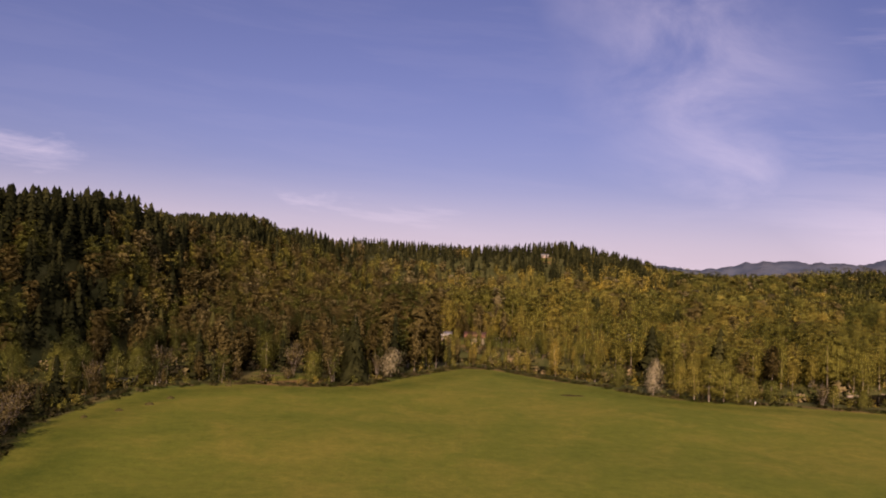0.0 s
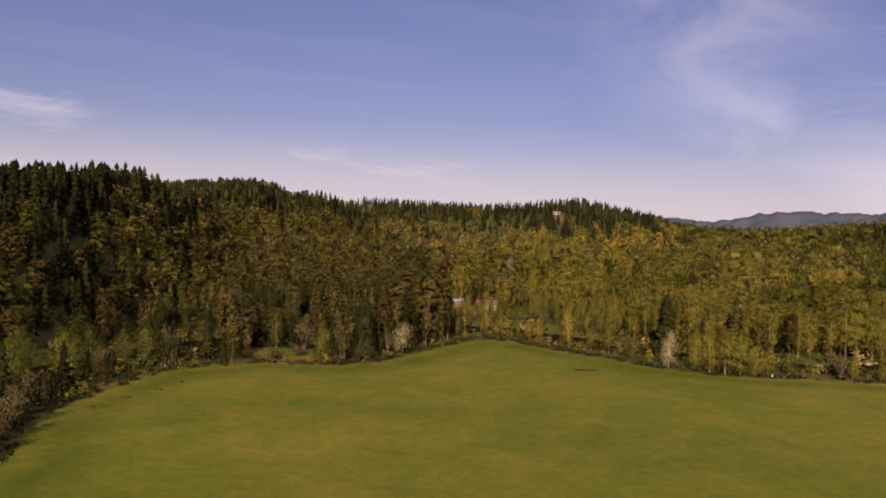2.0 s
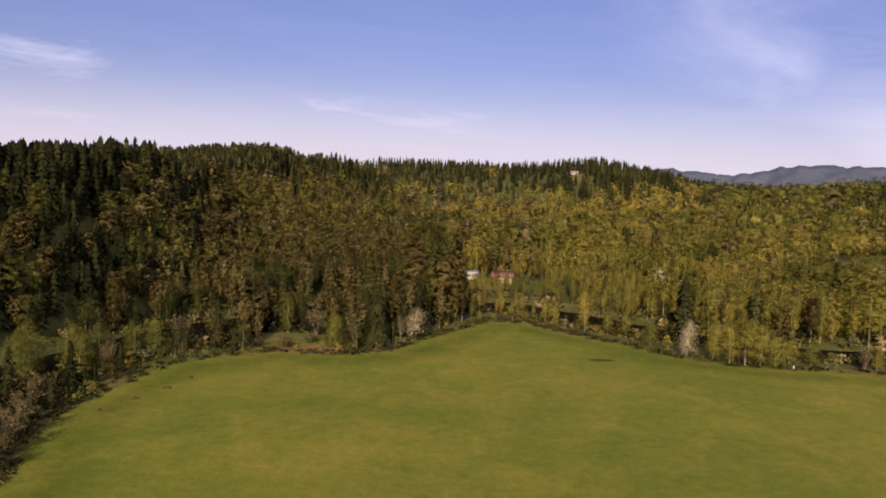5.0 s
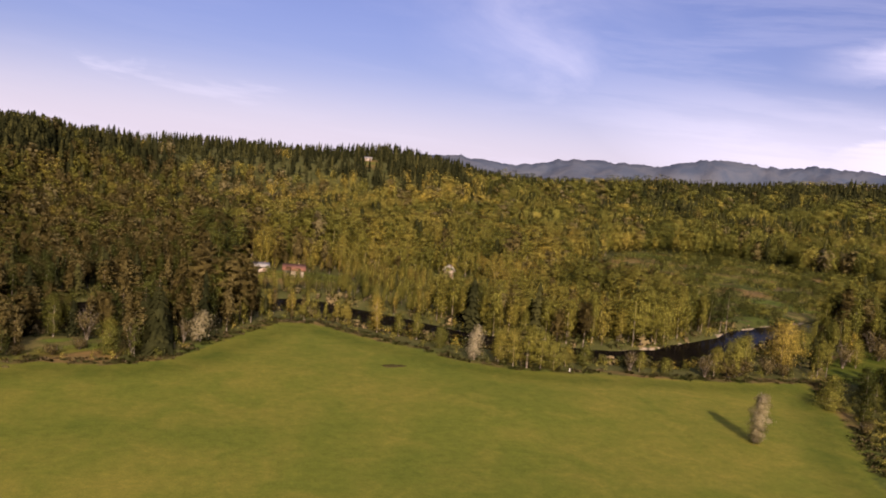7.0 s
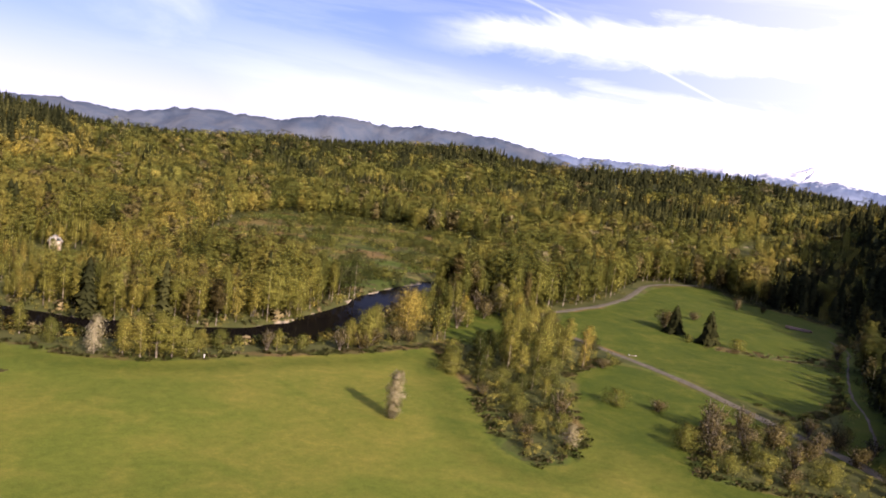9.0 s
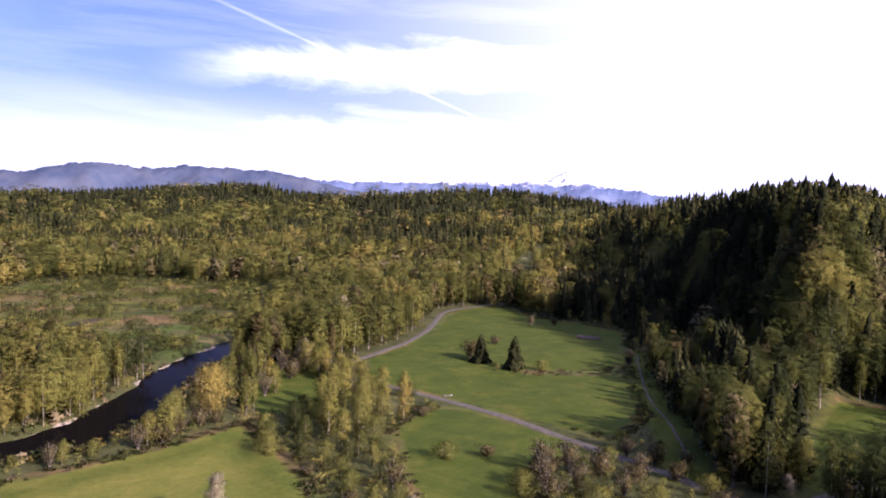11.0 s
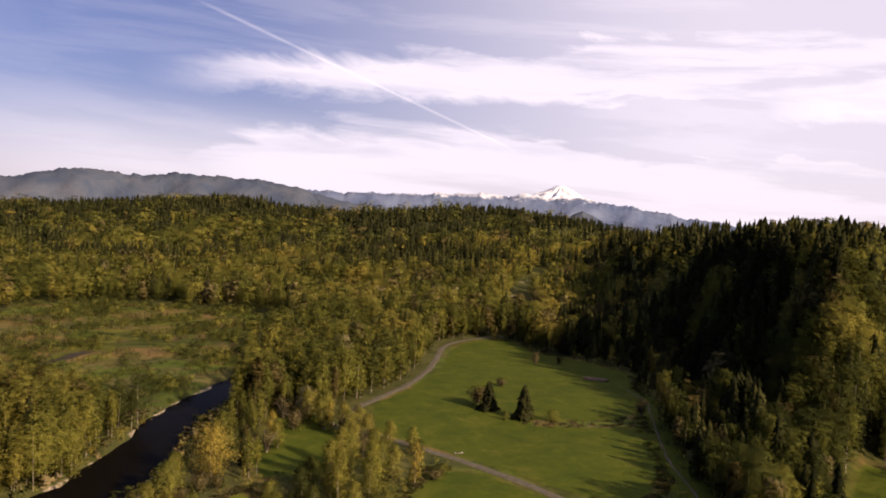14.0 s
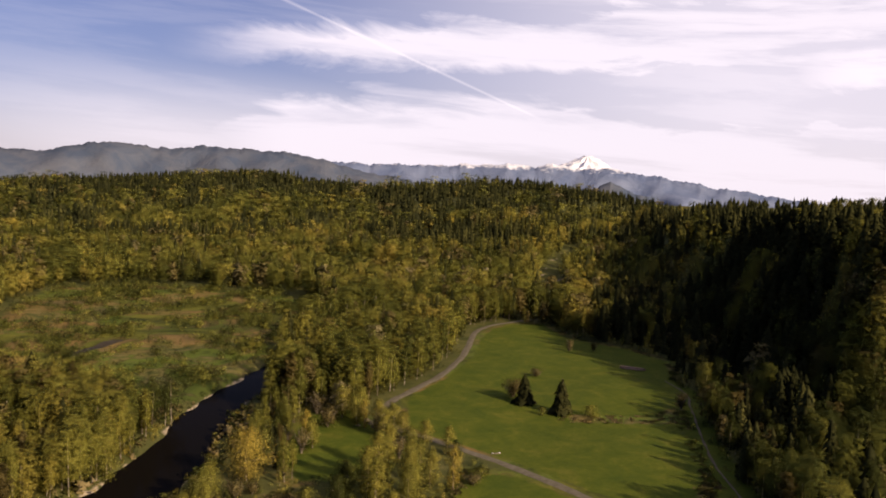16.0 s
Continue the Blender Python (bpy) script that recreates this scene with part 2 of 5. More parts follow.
def ground_material():
    m, nt, out = material("valley_ground")
    pos = position(nt)
    big = noise_tex(nt, pos, 0.018, 4, 0.6, 0.4)
    mid = noise_tex(nt, pos, 0.11, 5, 0.65, 0.6)
    fine = noise_tex(nt, pos, 1.1, 5, 0.75)
    grain = noise_tex(nt, pos, 4.5, 3, 0.8)
    # mown pasture
    grass = ramp(nt, mathn(nt, "ADD", mathn(nt, "MULTIPLY", big, 0.55), mathn(nt, "MULTIPLY", mid, 0.45)),
                 [(0.30, (0.080, 0.108, 0.013)), (0.46, (0.114, 0.132, 0.017)), (0.60, (0.164, 0.155, 0.024)), (0.75, (0.226, 0.182, 0.040))])
    lush = ramp(nt, mid, [(0.3, (0.044, 0.066, 0.008)), (0.55, (0.070, 0.088, 0.010)), (0.75, (0.106, 0.109, 0.016))])
    grass = mixc(nt, attr(nt, "lush"), grass, lush)
    grass = mixc(nt, 0.40, grass, ramp(nt, noise_tex(nt, pos, 0.55, 6, 0.8), [(0.3, (0.50, 0.56, 0.45)), (0.5, (1, 1, 1)), (0.72, (1.7, 1.5, 1.35))]), "MULTIPLY")
    grass = mixc(nt, 0.6, grass, ramp(nt, grain, [(0.3, (0.7, 0.72, 0.7)), (0.7, (1.35, 1.3, 1.2))]), "MULTIPLY")
    # wet meadow: sedge, mud and dry reed
    marsh = ramp(nt, noise_tex(nt, pos, 0.030, 7, 0.66, 0.8), [(0.34, (0.030, 0.042, 0.012)), (0.41, (0.066, 0.080, 0.016)), (0.47, (0.104, 0.124, 0.023)), (0.51, (0.082, 0.080, 0.024)),
                                                          (0.56, (0.155, 0.120, 0.048)), (0.60, (0.125, 0.108, 0.036)), (0.66, (0.050, 0.056, 0.018)), (0.74, (0.100, 0.112, 0.022))])
    marsh = mixc(nt, 0.7, marsh, ramp(nt, noise_tex(nt, pos, 0.013, 4, 0.6, 0.6), [(0.36, (0.45, 0.55, 0.5)), (0.44, (0.96, 1.08, 0.78)), (0.52, (1.40, 1.08, 0.86)), (0.64, (0.55, 0.55, 0.55))]), "MULTIPLY")
    floor = ramp(nt, mid, [(0.3, (0.040, 0.048, 0.014)), (0.6, (0.085, 0.085, 0.026)), (0.8, (0.12, 0.105, 0.04))])
    edge = mathn(nt, "MULTIPLY", mathn(nt, "SUBTRACT", noise_tex(nt, pos, 0.35, 4, 0.7), 0.5), 0.9)
    fmask = mathn(nt, "MULTIPLY", mathn(nt, "SUBTRACT", mathn(nt, "ADD", attr(nt, "field"), edge), 0.38), 4.0, True)
    mmask = mathn(nt, "MULTIPLY", mathn(nt, "SUBTRACT", mathn(nt, "ADD", attr(nt, "meadow"), edge), 0.35), 3.0, True)
    smask = mathn(nt, "MULTIPLY", mathn(nt, "SUBTRACT", mathn(nt, "ADD", attr(nt, "sand"), edge), 0.45), 4.0, True)
    c = mixc(nt, mmask, floor, marsh)
    c = mixc(nt, fmask, c, grass)
    c = mixc(nt, smask, c, ramp(nt, fine, [(0.3, (0.24, 0.19, 0.12)), (0.7, (0.46, 0.38, 0.27))]))
    h = mathn(nt, "ADD", mathn(nt, "MULTIPLY", fine, 0.5), mathn(nt, "MULTIPLY", grain, 0.25))
    principled(nt, out, c, 1.0, h, 0.6, 0.25, 0.05)
    return m


GROUND = ground_material()


def plain(name, c0, c1, scale=1.0, rough=0.85, bump=0.3, dist=0.05, spec=0.2, metal=0.0):
    m, nt, out = material(name)
    pos = position(nt)
    n = noise_tex(nt, pos, scale, 6, 0.65)
    f = noise_tex(nt, pos, scale * 9, 4, 0.7)
    c = mixc(nt, 0.5, ramp(nt, n, [(0.3, c0), (0.7, c1)]), ramp(nt, f, [(0.25, (0.7, 0.7, 0.7)), (0.75, (1.3, 1.3, 1.3))]), "MULTIPLY")
    principled(nt, out, c, rough, f, bump, dist, spec, metal)
    return m


ASPHALT = plain("worn_road", (0.088, 0.077, 0.052), (0.152, 0.133, 0.092), 0.5, 0.95, 0.3, 0.05, 0.05)
GRAVEL = plain("pale_gravel", (0.12, 0.10, 0.07), (0.22, 0.19, 0.14), 0.7, 0.95, 0.3, 0.05, 0.05)
TRACK = plain("trodden_earth", (0.085, 0.070, 0.045), (0.15, 0.125, 0.085), 0.7, 0.95, 0.3, 0.05, 0.05)
WHITE = plain("white_paint", (0.62, 0.60, 0.55), (0.80, 0.78, 0.72), 0.6, 0.6)
SIDING = plain("cream_siding", (0.30, 0.24, 0.19), (0.52, 0.44, 0.36), 0.6, 0.7)
REDROOF = plain("red_roof", (0.15, 0.070, 0.042), (0.26, 0.125, 0.08), 0.8, 0.8)
GREYROOF = plain("grey_roof", (0.20, 0.19, 0.17), (0.38, 0.36, 0.32), 0.8, 0.8)
GLASS = plain("window_glass", (0.02, 0.025, 0.03), (0.05, 0.055, 0.06), 0.5, 0.08, 0.0, 0.01, 0.5)
TIMBER = plain("pale_timber", (0.17, 0.115, 0.075), (0.34, 0.245, 0.17), 1.2, 1.0, 0.3, 0.05, 0.0)
WOOD = plain("weathered_wood", (0.26, 0.17, 0.11), (0.50, 0.36, 0.25), 1.5, 0.85)


def water_material():
    m, nt, out = material("river_water")
    pos = position(nt)
    principled(nt, out, (0.006, 0.005, 0.004), 0.10, noise_tex(nt, pos, 0.9, 3, 0.6), 0.12, 0.05, 0.02).inputs["IOR"].default_value = 1.13
    return m


WATER = water_material()
MUD = plain("muddy_water", (0.030, 0.024, 0.014), (0.06, 0.048, 0.026), 0.3, 0.6, 0.1, 0.03, 0.05)


def mountain_material(name, dark, light, snow, z_snow):
    m, nt, out = material(name)
    pos = position(nt)
    n = noise_tex(nt, pos, 0.008, 7, 0.66, 0.5)
    c = ramp(nt, n, [(0.36, dark), (0.64, light)])
    sep = nt.nodes.new("ShaderNodeSeparateXYZ")
    nt.links.new(pos, sep.inputs[0])
    hz = mathn(nt, "ADD", sep.outputs[2], mathn(nt, "MULTIPLY", mathn(nt, "SUBTRACT", noise_tex(nt, pos, 0.016, 6, 0.75), 0.5), 130.0))
    f = mathn(nt, "MULTIPLY", mathn(nt, "SUBTRACT", hz, z_snow), 0.05, True)
    c = mixc(nt, f, c, snow)
    principled(nt, out, c, 1.0, n, 0.7, 18.0, 0.0)
    return m


# distance haze is put into these base colours: blue-grey slopes and rock
MOUNTAIN = mountain_material("haze_blue_hills", (0.064, 0.084, 0.122), (0.106, 0.117, 0.140), (0.16, 0.15, 0.2), 9000.0)
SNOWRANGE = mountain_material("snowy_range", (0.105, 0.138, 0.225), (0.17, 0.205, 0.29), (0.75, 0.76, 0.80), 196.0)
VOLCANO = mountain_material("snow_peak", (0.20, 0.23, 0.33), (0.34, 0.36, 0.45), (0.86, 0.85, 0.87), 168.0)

# ---- the lie of the land ----
CENTRE = (0.0, 20.0)
# bearing, distance of the hill foot, distance of the crest, height of the crest
# from -120 to -44 unseen hills, added tall to shade the western slope
HILLS_WEST = [(-180, 600, 1200, 30), (-120, 150, 260, 100), (-100, 138, 200, 120), (-75, 132, 185, 120), (-55, 130, 176, 105), (-44, 146, 205, 68), (-40, 150, 205, 50),
              (-36, 148, 202, 35), (-32.5, 150, 202, 30), (-29, 165, 208, 31), (-26, 180, 226, 31.5), (-23, 195, 250, 32.5), (-19, 225, 300, 34), (-15, 255, 380, 34)]
HILLS_NORTH = [(-7, 320, 560, 37), (-3, 400, 680, 42), (0, 440, 740, 46), (9, 470, 790, 49), (14, 490, 1000, 40), (18, 520, 1400, 33), (24, 600, 1500, 42),
               (31, 620, 1600, 58), (41, 640, 1600, 74), (49, 600, 1400, 62), (55, 560, 1250, 71), (61, 500, 1300, 71)]
HILLS_EAST = [(66, 470, 1350, 62), (67.5, 450, 1100, 53), (69, 420, 760, 46), (71, 345, 640, 46), (73, 280, 550, 47), (74.5, 270, 500, 48), (76, 250, 430, 51),
              (78, 238, 345, 52), (80, 250, 345, 52.5), (82, 262, 395, 51), (86, 284, 440, 36), (95, 270, 330, 20), (104, 272, 340, 20), (116, 300, 440, 26), (130, 420, 700, 38),
              (180, 600, 1200, 30)]
HA = np.array(HILLS_WEST + HILLS_NORTH + HILLS_EAST, float)
RIVER = [(-120, 20, 9), (-95, 80, 9), (-82, 130, 9), (-72, 165, 9), (-58, 195, 9), (-38, 228, 9), (-12, 247, 10), (14, 248, 10), (30, 233, 10), (52, 213, 8.5),
         (78, 200, 8), (99, 197, 8.5), (116, 205, 8), (134, 217, 7.5), (158, 237, 6.5), (178, 250, 6), (203, 262, 6), (250, 282, 7), (330, 306, 9),
         (400, 300, 9), (445, 274, 9), (482, 290, 9), (515, 310, 9), (580, 345, 9), (700, 380, 9)]
FIELD_1 = [(-90, -140), (-62, 0), (-50, 60), (-51, 94), (-57, 114), (-57, 129), (-54, 151), (-47, 161), (-39, 169), (-25, 167), (-15, 173), (-9, 186), (-1, 201),
           (7, 214), (15, 215), (25, 205), (36, 193), (46, 182), (57, 177), (70, 175), (90, 174), (110, 172), (131, 174), (121, 153), (111, 135),
           (101, 121), (95, 110), (96, 103), (103, 101), (115, 108), (126, 120), (138, 130), (152, 143), (172, 150), (178, 142), (174, 122), (168, 100),
           (148, 106), (134, 100), (120, 88), (130, 74), (150, 58), (120, 0), (110, -140)]
FIELD_2 = [(192, 186), (218, 206), (249, 213), (294, 229), (324, 246), (356, 259), (375, 258), (386, 246), (360, 219), (357, 200), (354, 185),
           (343, 163), (292, 141), (244, 122), (205, 103), (180, 100), (181, 122), (188, 152), (190, 178)]
FIELD_3 = [(168, 54), (176, 56), (203, 60), (228, 62), (256, 62), (262, 30), (240, 28), (212, 37), (189, 48), (176, 51.5)]
MEADOW = [(150, 246), (160, 251), (180, 259), (206, 270), (255, 308), (300, 332), (340, 364), (358, 410), (342, 470), (318, 508), (272, 524), (216, 466), (158, 384), (126, 325), (140, 280)]
GLADES = [[(118, 352), (140, 352), (138, 385), (118, 380)], [(468, 425), (525, 430), (545, 545), (500, 525), (474, 470)], [(0, 276), (26, 276), (32, 308), (-8, 308)], [(82, 690), (102, 690), (105, 742), (84, 742)],
          [(64, 290), (78, 290), (84, 320), (68, 320)], [(-42, 168), (-26, 168), (-24, 190), (-46, 186)], [(140, 178), (160, 168), (176, 178), (190, 200), (194, 212), (180, 214), (166, 206), (150, 194)]]
ROAD = [(140, 40), (152, 60), (161, 80), (169, 100), (177, 122.6), (180.5, 135), (184.5, 152), (187, 172), (189, 188), (196, 200), (208, 206), (221, 209.5),
        (252, 217), (288, 231.5), (322, 249.5), (340, 259), (357, 264), (376, 263), (400, 258)]
PATHWAY = [(162.5, 78), (170, 79.5), (180, 82.8), (190, 88), (204, 95), (218, 104), (243, 116), (262, 124), (279, 131.5), (292, 137), (306, 150)]

LANE = [(146, 62), (156, 56.5), (165, 52.5), (176, 48.5), (189, 44), (212, 33), (240, 24)]


def distance_to(poly, x, y, closed=True):
    """Distance from points to a polyline."""
    best = np.full(np.shape(x), 1e9)
    n = len(poly)
    for k in range(n if closed else n - 1):
        (ax, ay), (bx, by) = poly[k][:2], poly[(k + 1) % n][:2]
        dx, dy = bx - ax, by - ay
        s = np.clip(((x - ax) * dx + (y - ay) * dy) / (dx * dx + dy * dy), 0, 1)
        best = np.minimum(best, np.hypot(x - ax - s * dx, y - ay - s * dy))
    return best


def inside(poly, x, y):
    r = np.zeros(np.shape(x), bool)
    n = len(poly)
    for k in range(n):
        (ax, ay), (bx, by) = poly[k], poly[(k + 1) % n]
        if ay == by:
            continue
        cross = (ay > y) != (by > y)
        r ^= cross & (x < (bx - ax) * (y - ay) / (by - ay) + ax)
    return r


def signed(poly, x, y):
    """Positive inside."""
    d = distance_to(poly, x, y)
    return np.where(inside(poly, x, y), d, -d)


def river_gap(x, y):
    """Distance to the river's bank; negative in the water."""
    best = np.full(np.shape(x), 1e9)
    for (ax, ay, aw), (bx, by, bw) in zip(RIVER, RIVER[1:]):
        dx, dy = bx - ax, by - ay
        s = np.clip(((x - ax) * dx + (y - ay) * dy) / (dx * dx + dy * dy), 0, 1)
        best = np.minimum(best, np.hypot(x - ax - s * dx, y - ay - s * dy) - aw - s * (bw - aw))
    return best


def waves(x, y, size, seed):
    """A smooth uneven surface in about -1..1."""
    r = np.random.RandomState(seed)
    z = 0
    for k in range(7):
        a, p, f = r.uniform(0, 6.28), r.uniform(0, 6.28), r.uniform(0.6, 1.9) / size
        z = z + np.sin(6.283 * f * (x * np.cos(a) + y * np.sin(a)) + p)
    return z / 3.5


def polar(x, y):
    return np.degrees(np.arctan2(x - CENTRE[0], y - CENTRE[1])), np.hypot(x - CENTRE[0], y - CENTRE[1])


def land(x, y):
    x, y = np.asarray(x, float), np.asarray(y, float)
    az, r = polar(x, y)
    az = az + 0.8 * waves(x, y, 260, 3)
    foot, crest, top = (np.interp(az, HA[:, 0], HA[:, k]) for k in (1, 2, 3))
    s = np.clip((r - foot) / (crest - foot), 0, 1)
    s = s * s * (3 - 2 * s)
    z = top * s * (1 - 0.18 * np.clip((r - crest - 120) / 900, 0, 1))
    z = z + s * (3.0 * waves(x, y, 130, 5) + 5.0 * waves(x, y, 420, 8))
    gap = river_gap(x, y)
    z = np.where(gap < 6, np.minimum(z, z - 2.6 * np.clip((6 - gap) / 8, 0, 1)), z)
    wild = np.clip(-np.maximum(signed(FIELD_1, x, y), signed(FIELD_2, x, y)) / 20, 0, 1)
    return z + 0.25 * waves(x, y, 60, 11) + 0.35 * wild * waves(x, y, 23, 12)


def mesh_of(name, verts, faces, mats, mat_index=None, smooth=False, tint=None, nrm=None):
    """A mesh from arrays: faces is N x 4 or N x 3."""
    verts, faces = np.asarray(verts, np.float32), np.asarray(faces, np.int32)
    me = bpy.data.meshes.new(name)
    me.vertices.add(len(verts))
    me.vertices.foreach_set("co", verts.ravel())
    k = faces.shape[1]
    me.loops.add(faces.size)
    me.loops.foreach_set("vertex_index", faces.ravel())
    me.polygons.add(len(faces))
    me.polygons.foreach_set("loop_start", np.arange(0, faces.size, k, dtype=np.int32))
    for m in mats:
        me.materials.append(m)
    if mat_index is not None:
        me.polygons.foreach_set("material_index", np.asarray(mat_index, np.int32))
    if smooth:
        me.polygons.foreach_set("use_smooth", np.ones(len(faces), bool))
    if tint is not None:
        a = me.attributes.new("tint", "FLOAT", "FACE")
        a.data.foreach_set("value", np.asarray(tint, np.float32))
    if nrm is not None:
        a = me.attributes.new("nrm", "FLOAT_VECTOR", "POINT")
        a.data.foreach_set("vector", np.asarray(nrm, np.float32).ravel())
    me.update(calc_edges=True)
    return me


def spread(lo, hi, step, far):
    """Coordinates: even steps from lo to hi, then growing out to +-far."""
    v = list(np.arange(lo, hi + 0.1, step))
    s = step
    while v[-1] < far:
        s *= 1.16
        v.append(v[-1] + min(s, 160))
    s = step
    while v[0] > -far:
        s *= 1.16
        v.insert(0, v[0] - min(s, 160))
    return np.array(v)


def build_ground():
    gx, gy = spread(-110, 400, 2.4, 4900), spread(40, 400, 2.4, 4900)
    x, y = np.meshgrid(gx, gy)
    z = land(x, y)
    nx, ny = len(gx), len(gy)
    idx = np.arange(nx * ny).reshape(ny, nx)
    faces = np.stack([idx[:-1, :-1], idx[:-1, 1:], idx[1:, 1:], idx[1:, :-1]], -1).reshape(-1, 4)
    me = mesh_of("ground", np.stack([x, y, z], -1).reshape(-1, 3), faces, [GROUND], None, True)
    fields = np.maximum.reduce([signed(p, x, y) for p in (FIELD_1, FIELD_2, FIELD_3, GLADES[-1])])
    glade = np.maximum.reduce([signed(p, x, y) for p in GLADES])
    field = np.clip(0.5 + fields / 5, 0, 1)
    meadow = np.clip(np.maximum(0.5 + signed(MEADOW, x, y) / 14, 0.55 + glade / 8), 0, 1)
    # rough dry grass running out from the firs
    rough = np.clip(1.3 - distance_to([(236, 152), (243, 142), (253, 131), (266, 131)], x, y, False) / 5.0, 0, 1)
    field, meadow = field * (1 - rough), np.maximum(meadow, rough)
    # grassy verges round the fields
    meadow = np.maximum(meadow, np.clip(0.75 + fields / 12, 0, 0.7))
    # the path along the foot of the hill runs through grass
    verge = np.clip(1.4 - distance_to(PATHWAY, x, y, False) / 6.0, 0, 1)
    field = np.maximum(field, verge)
    gap = river_gap(x, y)
    sand = np.clip(1 - np.abs(gap - 0.4) / 2.2, 0, 1) * np.where(waves(x, y, 90, 21) > -0.5, 1.0, 0.35) * np.clip((x - 10) / 30, 0.1, 1)
    lush = np.clip(0.5 + np.maximum.reduce([signed(p, x, y) for p in (FIELD_2, FIELD_3, GLADES[-1])]) / 6, 0, 1)
    lush = np.maximum(lush, np.clip((x - 96 - 0.25 * (y - 60)) / 16, 0, 1) * (field > 0.3))
    lush = np.maximum(lush, verge)
    lush = np.maximum(lush, 0.7 * np.clip(1 - np.abs(fields - 5) / 7, 0, 1))
    for name, v in (("field", field), ("meadow", meadow), ("sand", sand), ("lush", lush)):
        a = me.attributes.new(name, "FLOAT", "POINT")
        a.data.foreach_set("value", v.astype(np.float32).ravel())
    tagged(new("ground", me), "green valley pasture with wooded hills around it", "ground", kind="structure")


def smooth_line(pts, step=2.0):
    """Catmull-Rom through the points, at even steps."""
    p = np.array(pts, float)
    p = np.vstack([2 * p[0] - p[1], p, 2 * p[-1] - p[-2]])
    out = []
    for k in range(1, len(p) - 2):
        n = max(2, int(np.hypot(*(p[k + 1] - p[k])[:2]) / step))
        for t in np.linspace(0, 1, n, endpoint=False):
            a, b, c, e = p[k - 1:k + 3]
            out.append(0.5 * (2 * b + (c - a) * t + (2 * a - 5 * b + 4 * c - e) * t * t + (3 * b - a - 3 * c + e) * t ** 3))
    out.append(p[-2])
    return np.array(out)


def strip(name, pts, half, mat, lift, label, cat, rows=4):
    """A road laid on the land, slightly crowned, with uneven edges."""
    c = smooth_line(pts)
    d = np.gradient(c[:, :2], axis=0)
    d /= np.linalg.norm(d, axis=1)[:, None]
    nrm = np.stack([-d[:, 1], d[:, 0]], -1)
    v, n = [], len(c)
    for k in range(rows + 1):
        s = 2 * k / rows - 1
        wob = 0.22 * waves(c[:, 0] + 40 * s, c[:, 1], 9, 31 + k) if abs(s) == 1 else 0
        q = c[:, :2] + nrm * (s * half + wob * np.sign(s))[:, None] if abs(s) == 1 else c[:, :2] + nrm * (s * half)
        v.append(np.column_stack([q, land(q[:, 0], q[:, 1]) + lift + 0.05 * (1 - s * s) - (0.10 if abs(s) == 1 else 0)]))
    idx = np.arange((rows + 1) * n).reshape(rows + 1, n)
    f = np.stack([idx[1:, :-1], idx[1:, 1:], idx[:-1, 1:], idx[:-1, :-1]], -1).reshape(-1, 4)
    tagged(new(name, mesh_of(name, np.vstack(v), f, [mat], None, True)), label, cat, kind="structure")


def build_river():
    c = smooth_line(RIVER, 4.0)
    d = np.gradient(c[:, :2], axis=0)
    d /= np.linalg.norm(d, axis=1)[:, None]
    nrm = np.stack([-d[:, 1], d[:, 0]], -1)
    v, n = [], len(c)
    for s in (-1, -0.33, 0.33, 1):
        q = c[:, :2] + nrm * (s * (c[:, 2] + 4))[:, None]
        v.append(np.column_stack([q, np.full(n, -1.55)]))
    idx = np.arange(4 * n).reshape(4, n)
    f = np.stack([idx[1:, :-1], idx[1:, 1:], idx[:-1, 1:], idx[:-1, :-1]], -1).reshape(-1, 4)
    tagged(new("water", mesh_of("water", np.vstack(v), f, [WATER], None, True)), "dark slow river bending round the pasture", "river", kind="structure")


build_ground()
strip("road", ROAD, 1.45, ASPHALT, 0.10, "worn grey road curving along the pasture", "road")
strip("pathway", PATHWAY, 0.32, TRACK, 0.10, "narrow trodden path along the foot of a wooded hill", "path", 2)
strip("lane", LANE, 1.5, ASPHALT, 0.10, "grey lane passing the small hillside field", "road")
build_river()
strip("pond", [(150, 318), (163, 328), (178, 340), (192, 347), (206, 354)], 3.0, MUD, 0.06, "narrow dark pool in the wet meadow", "pond")


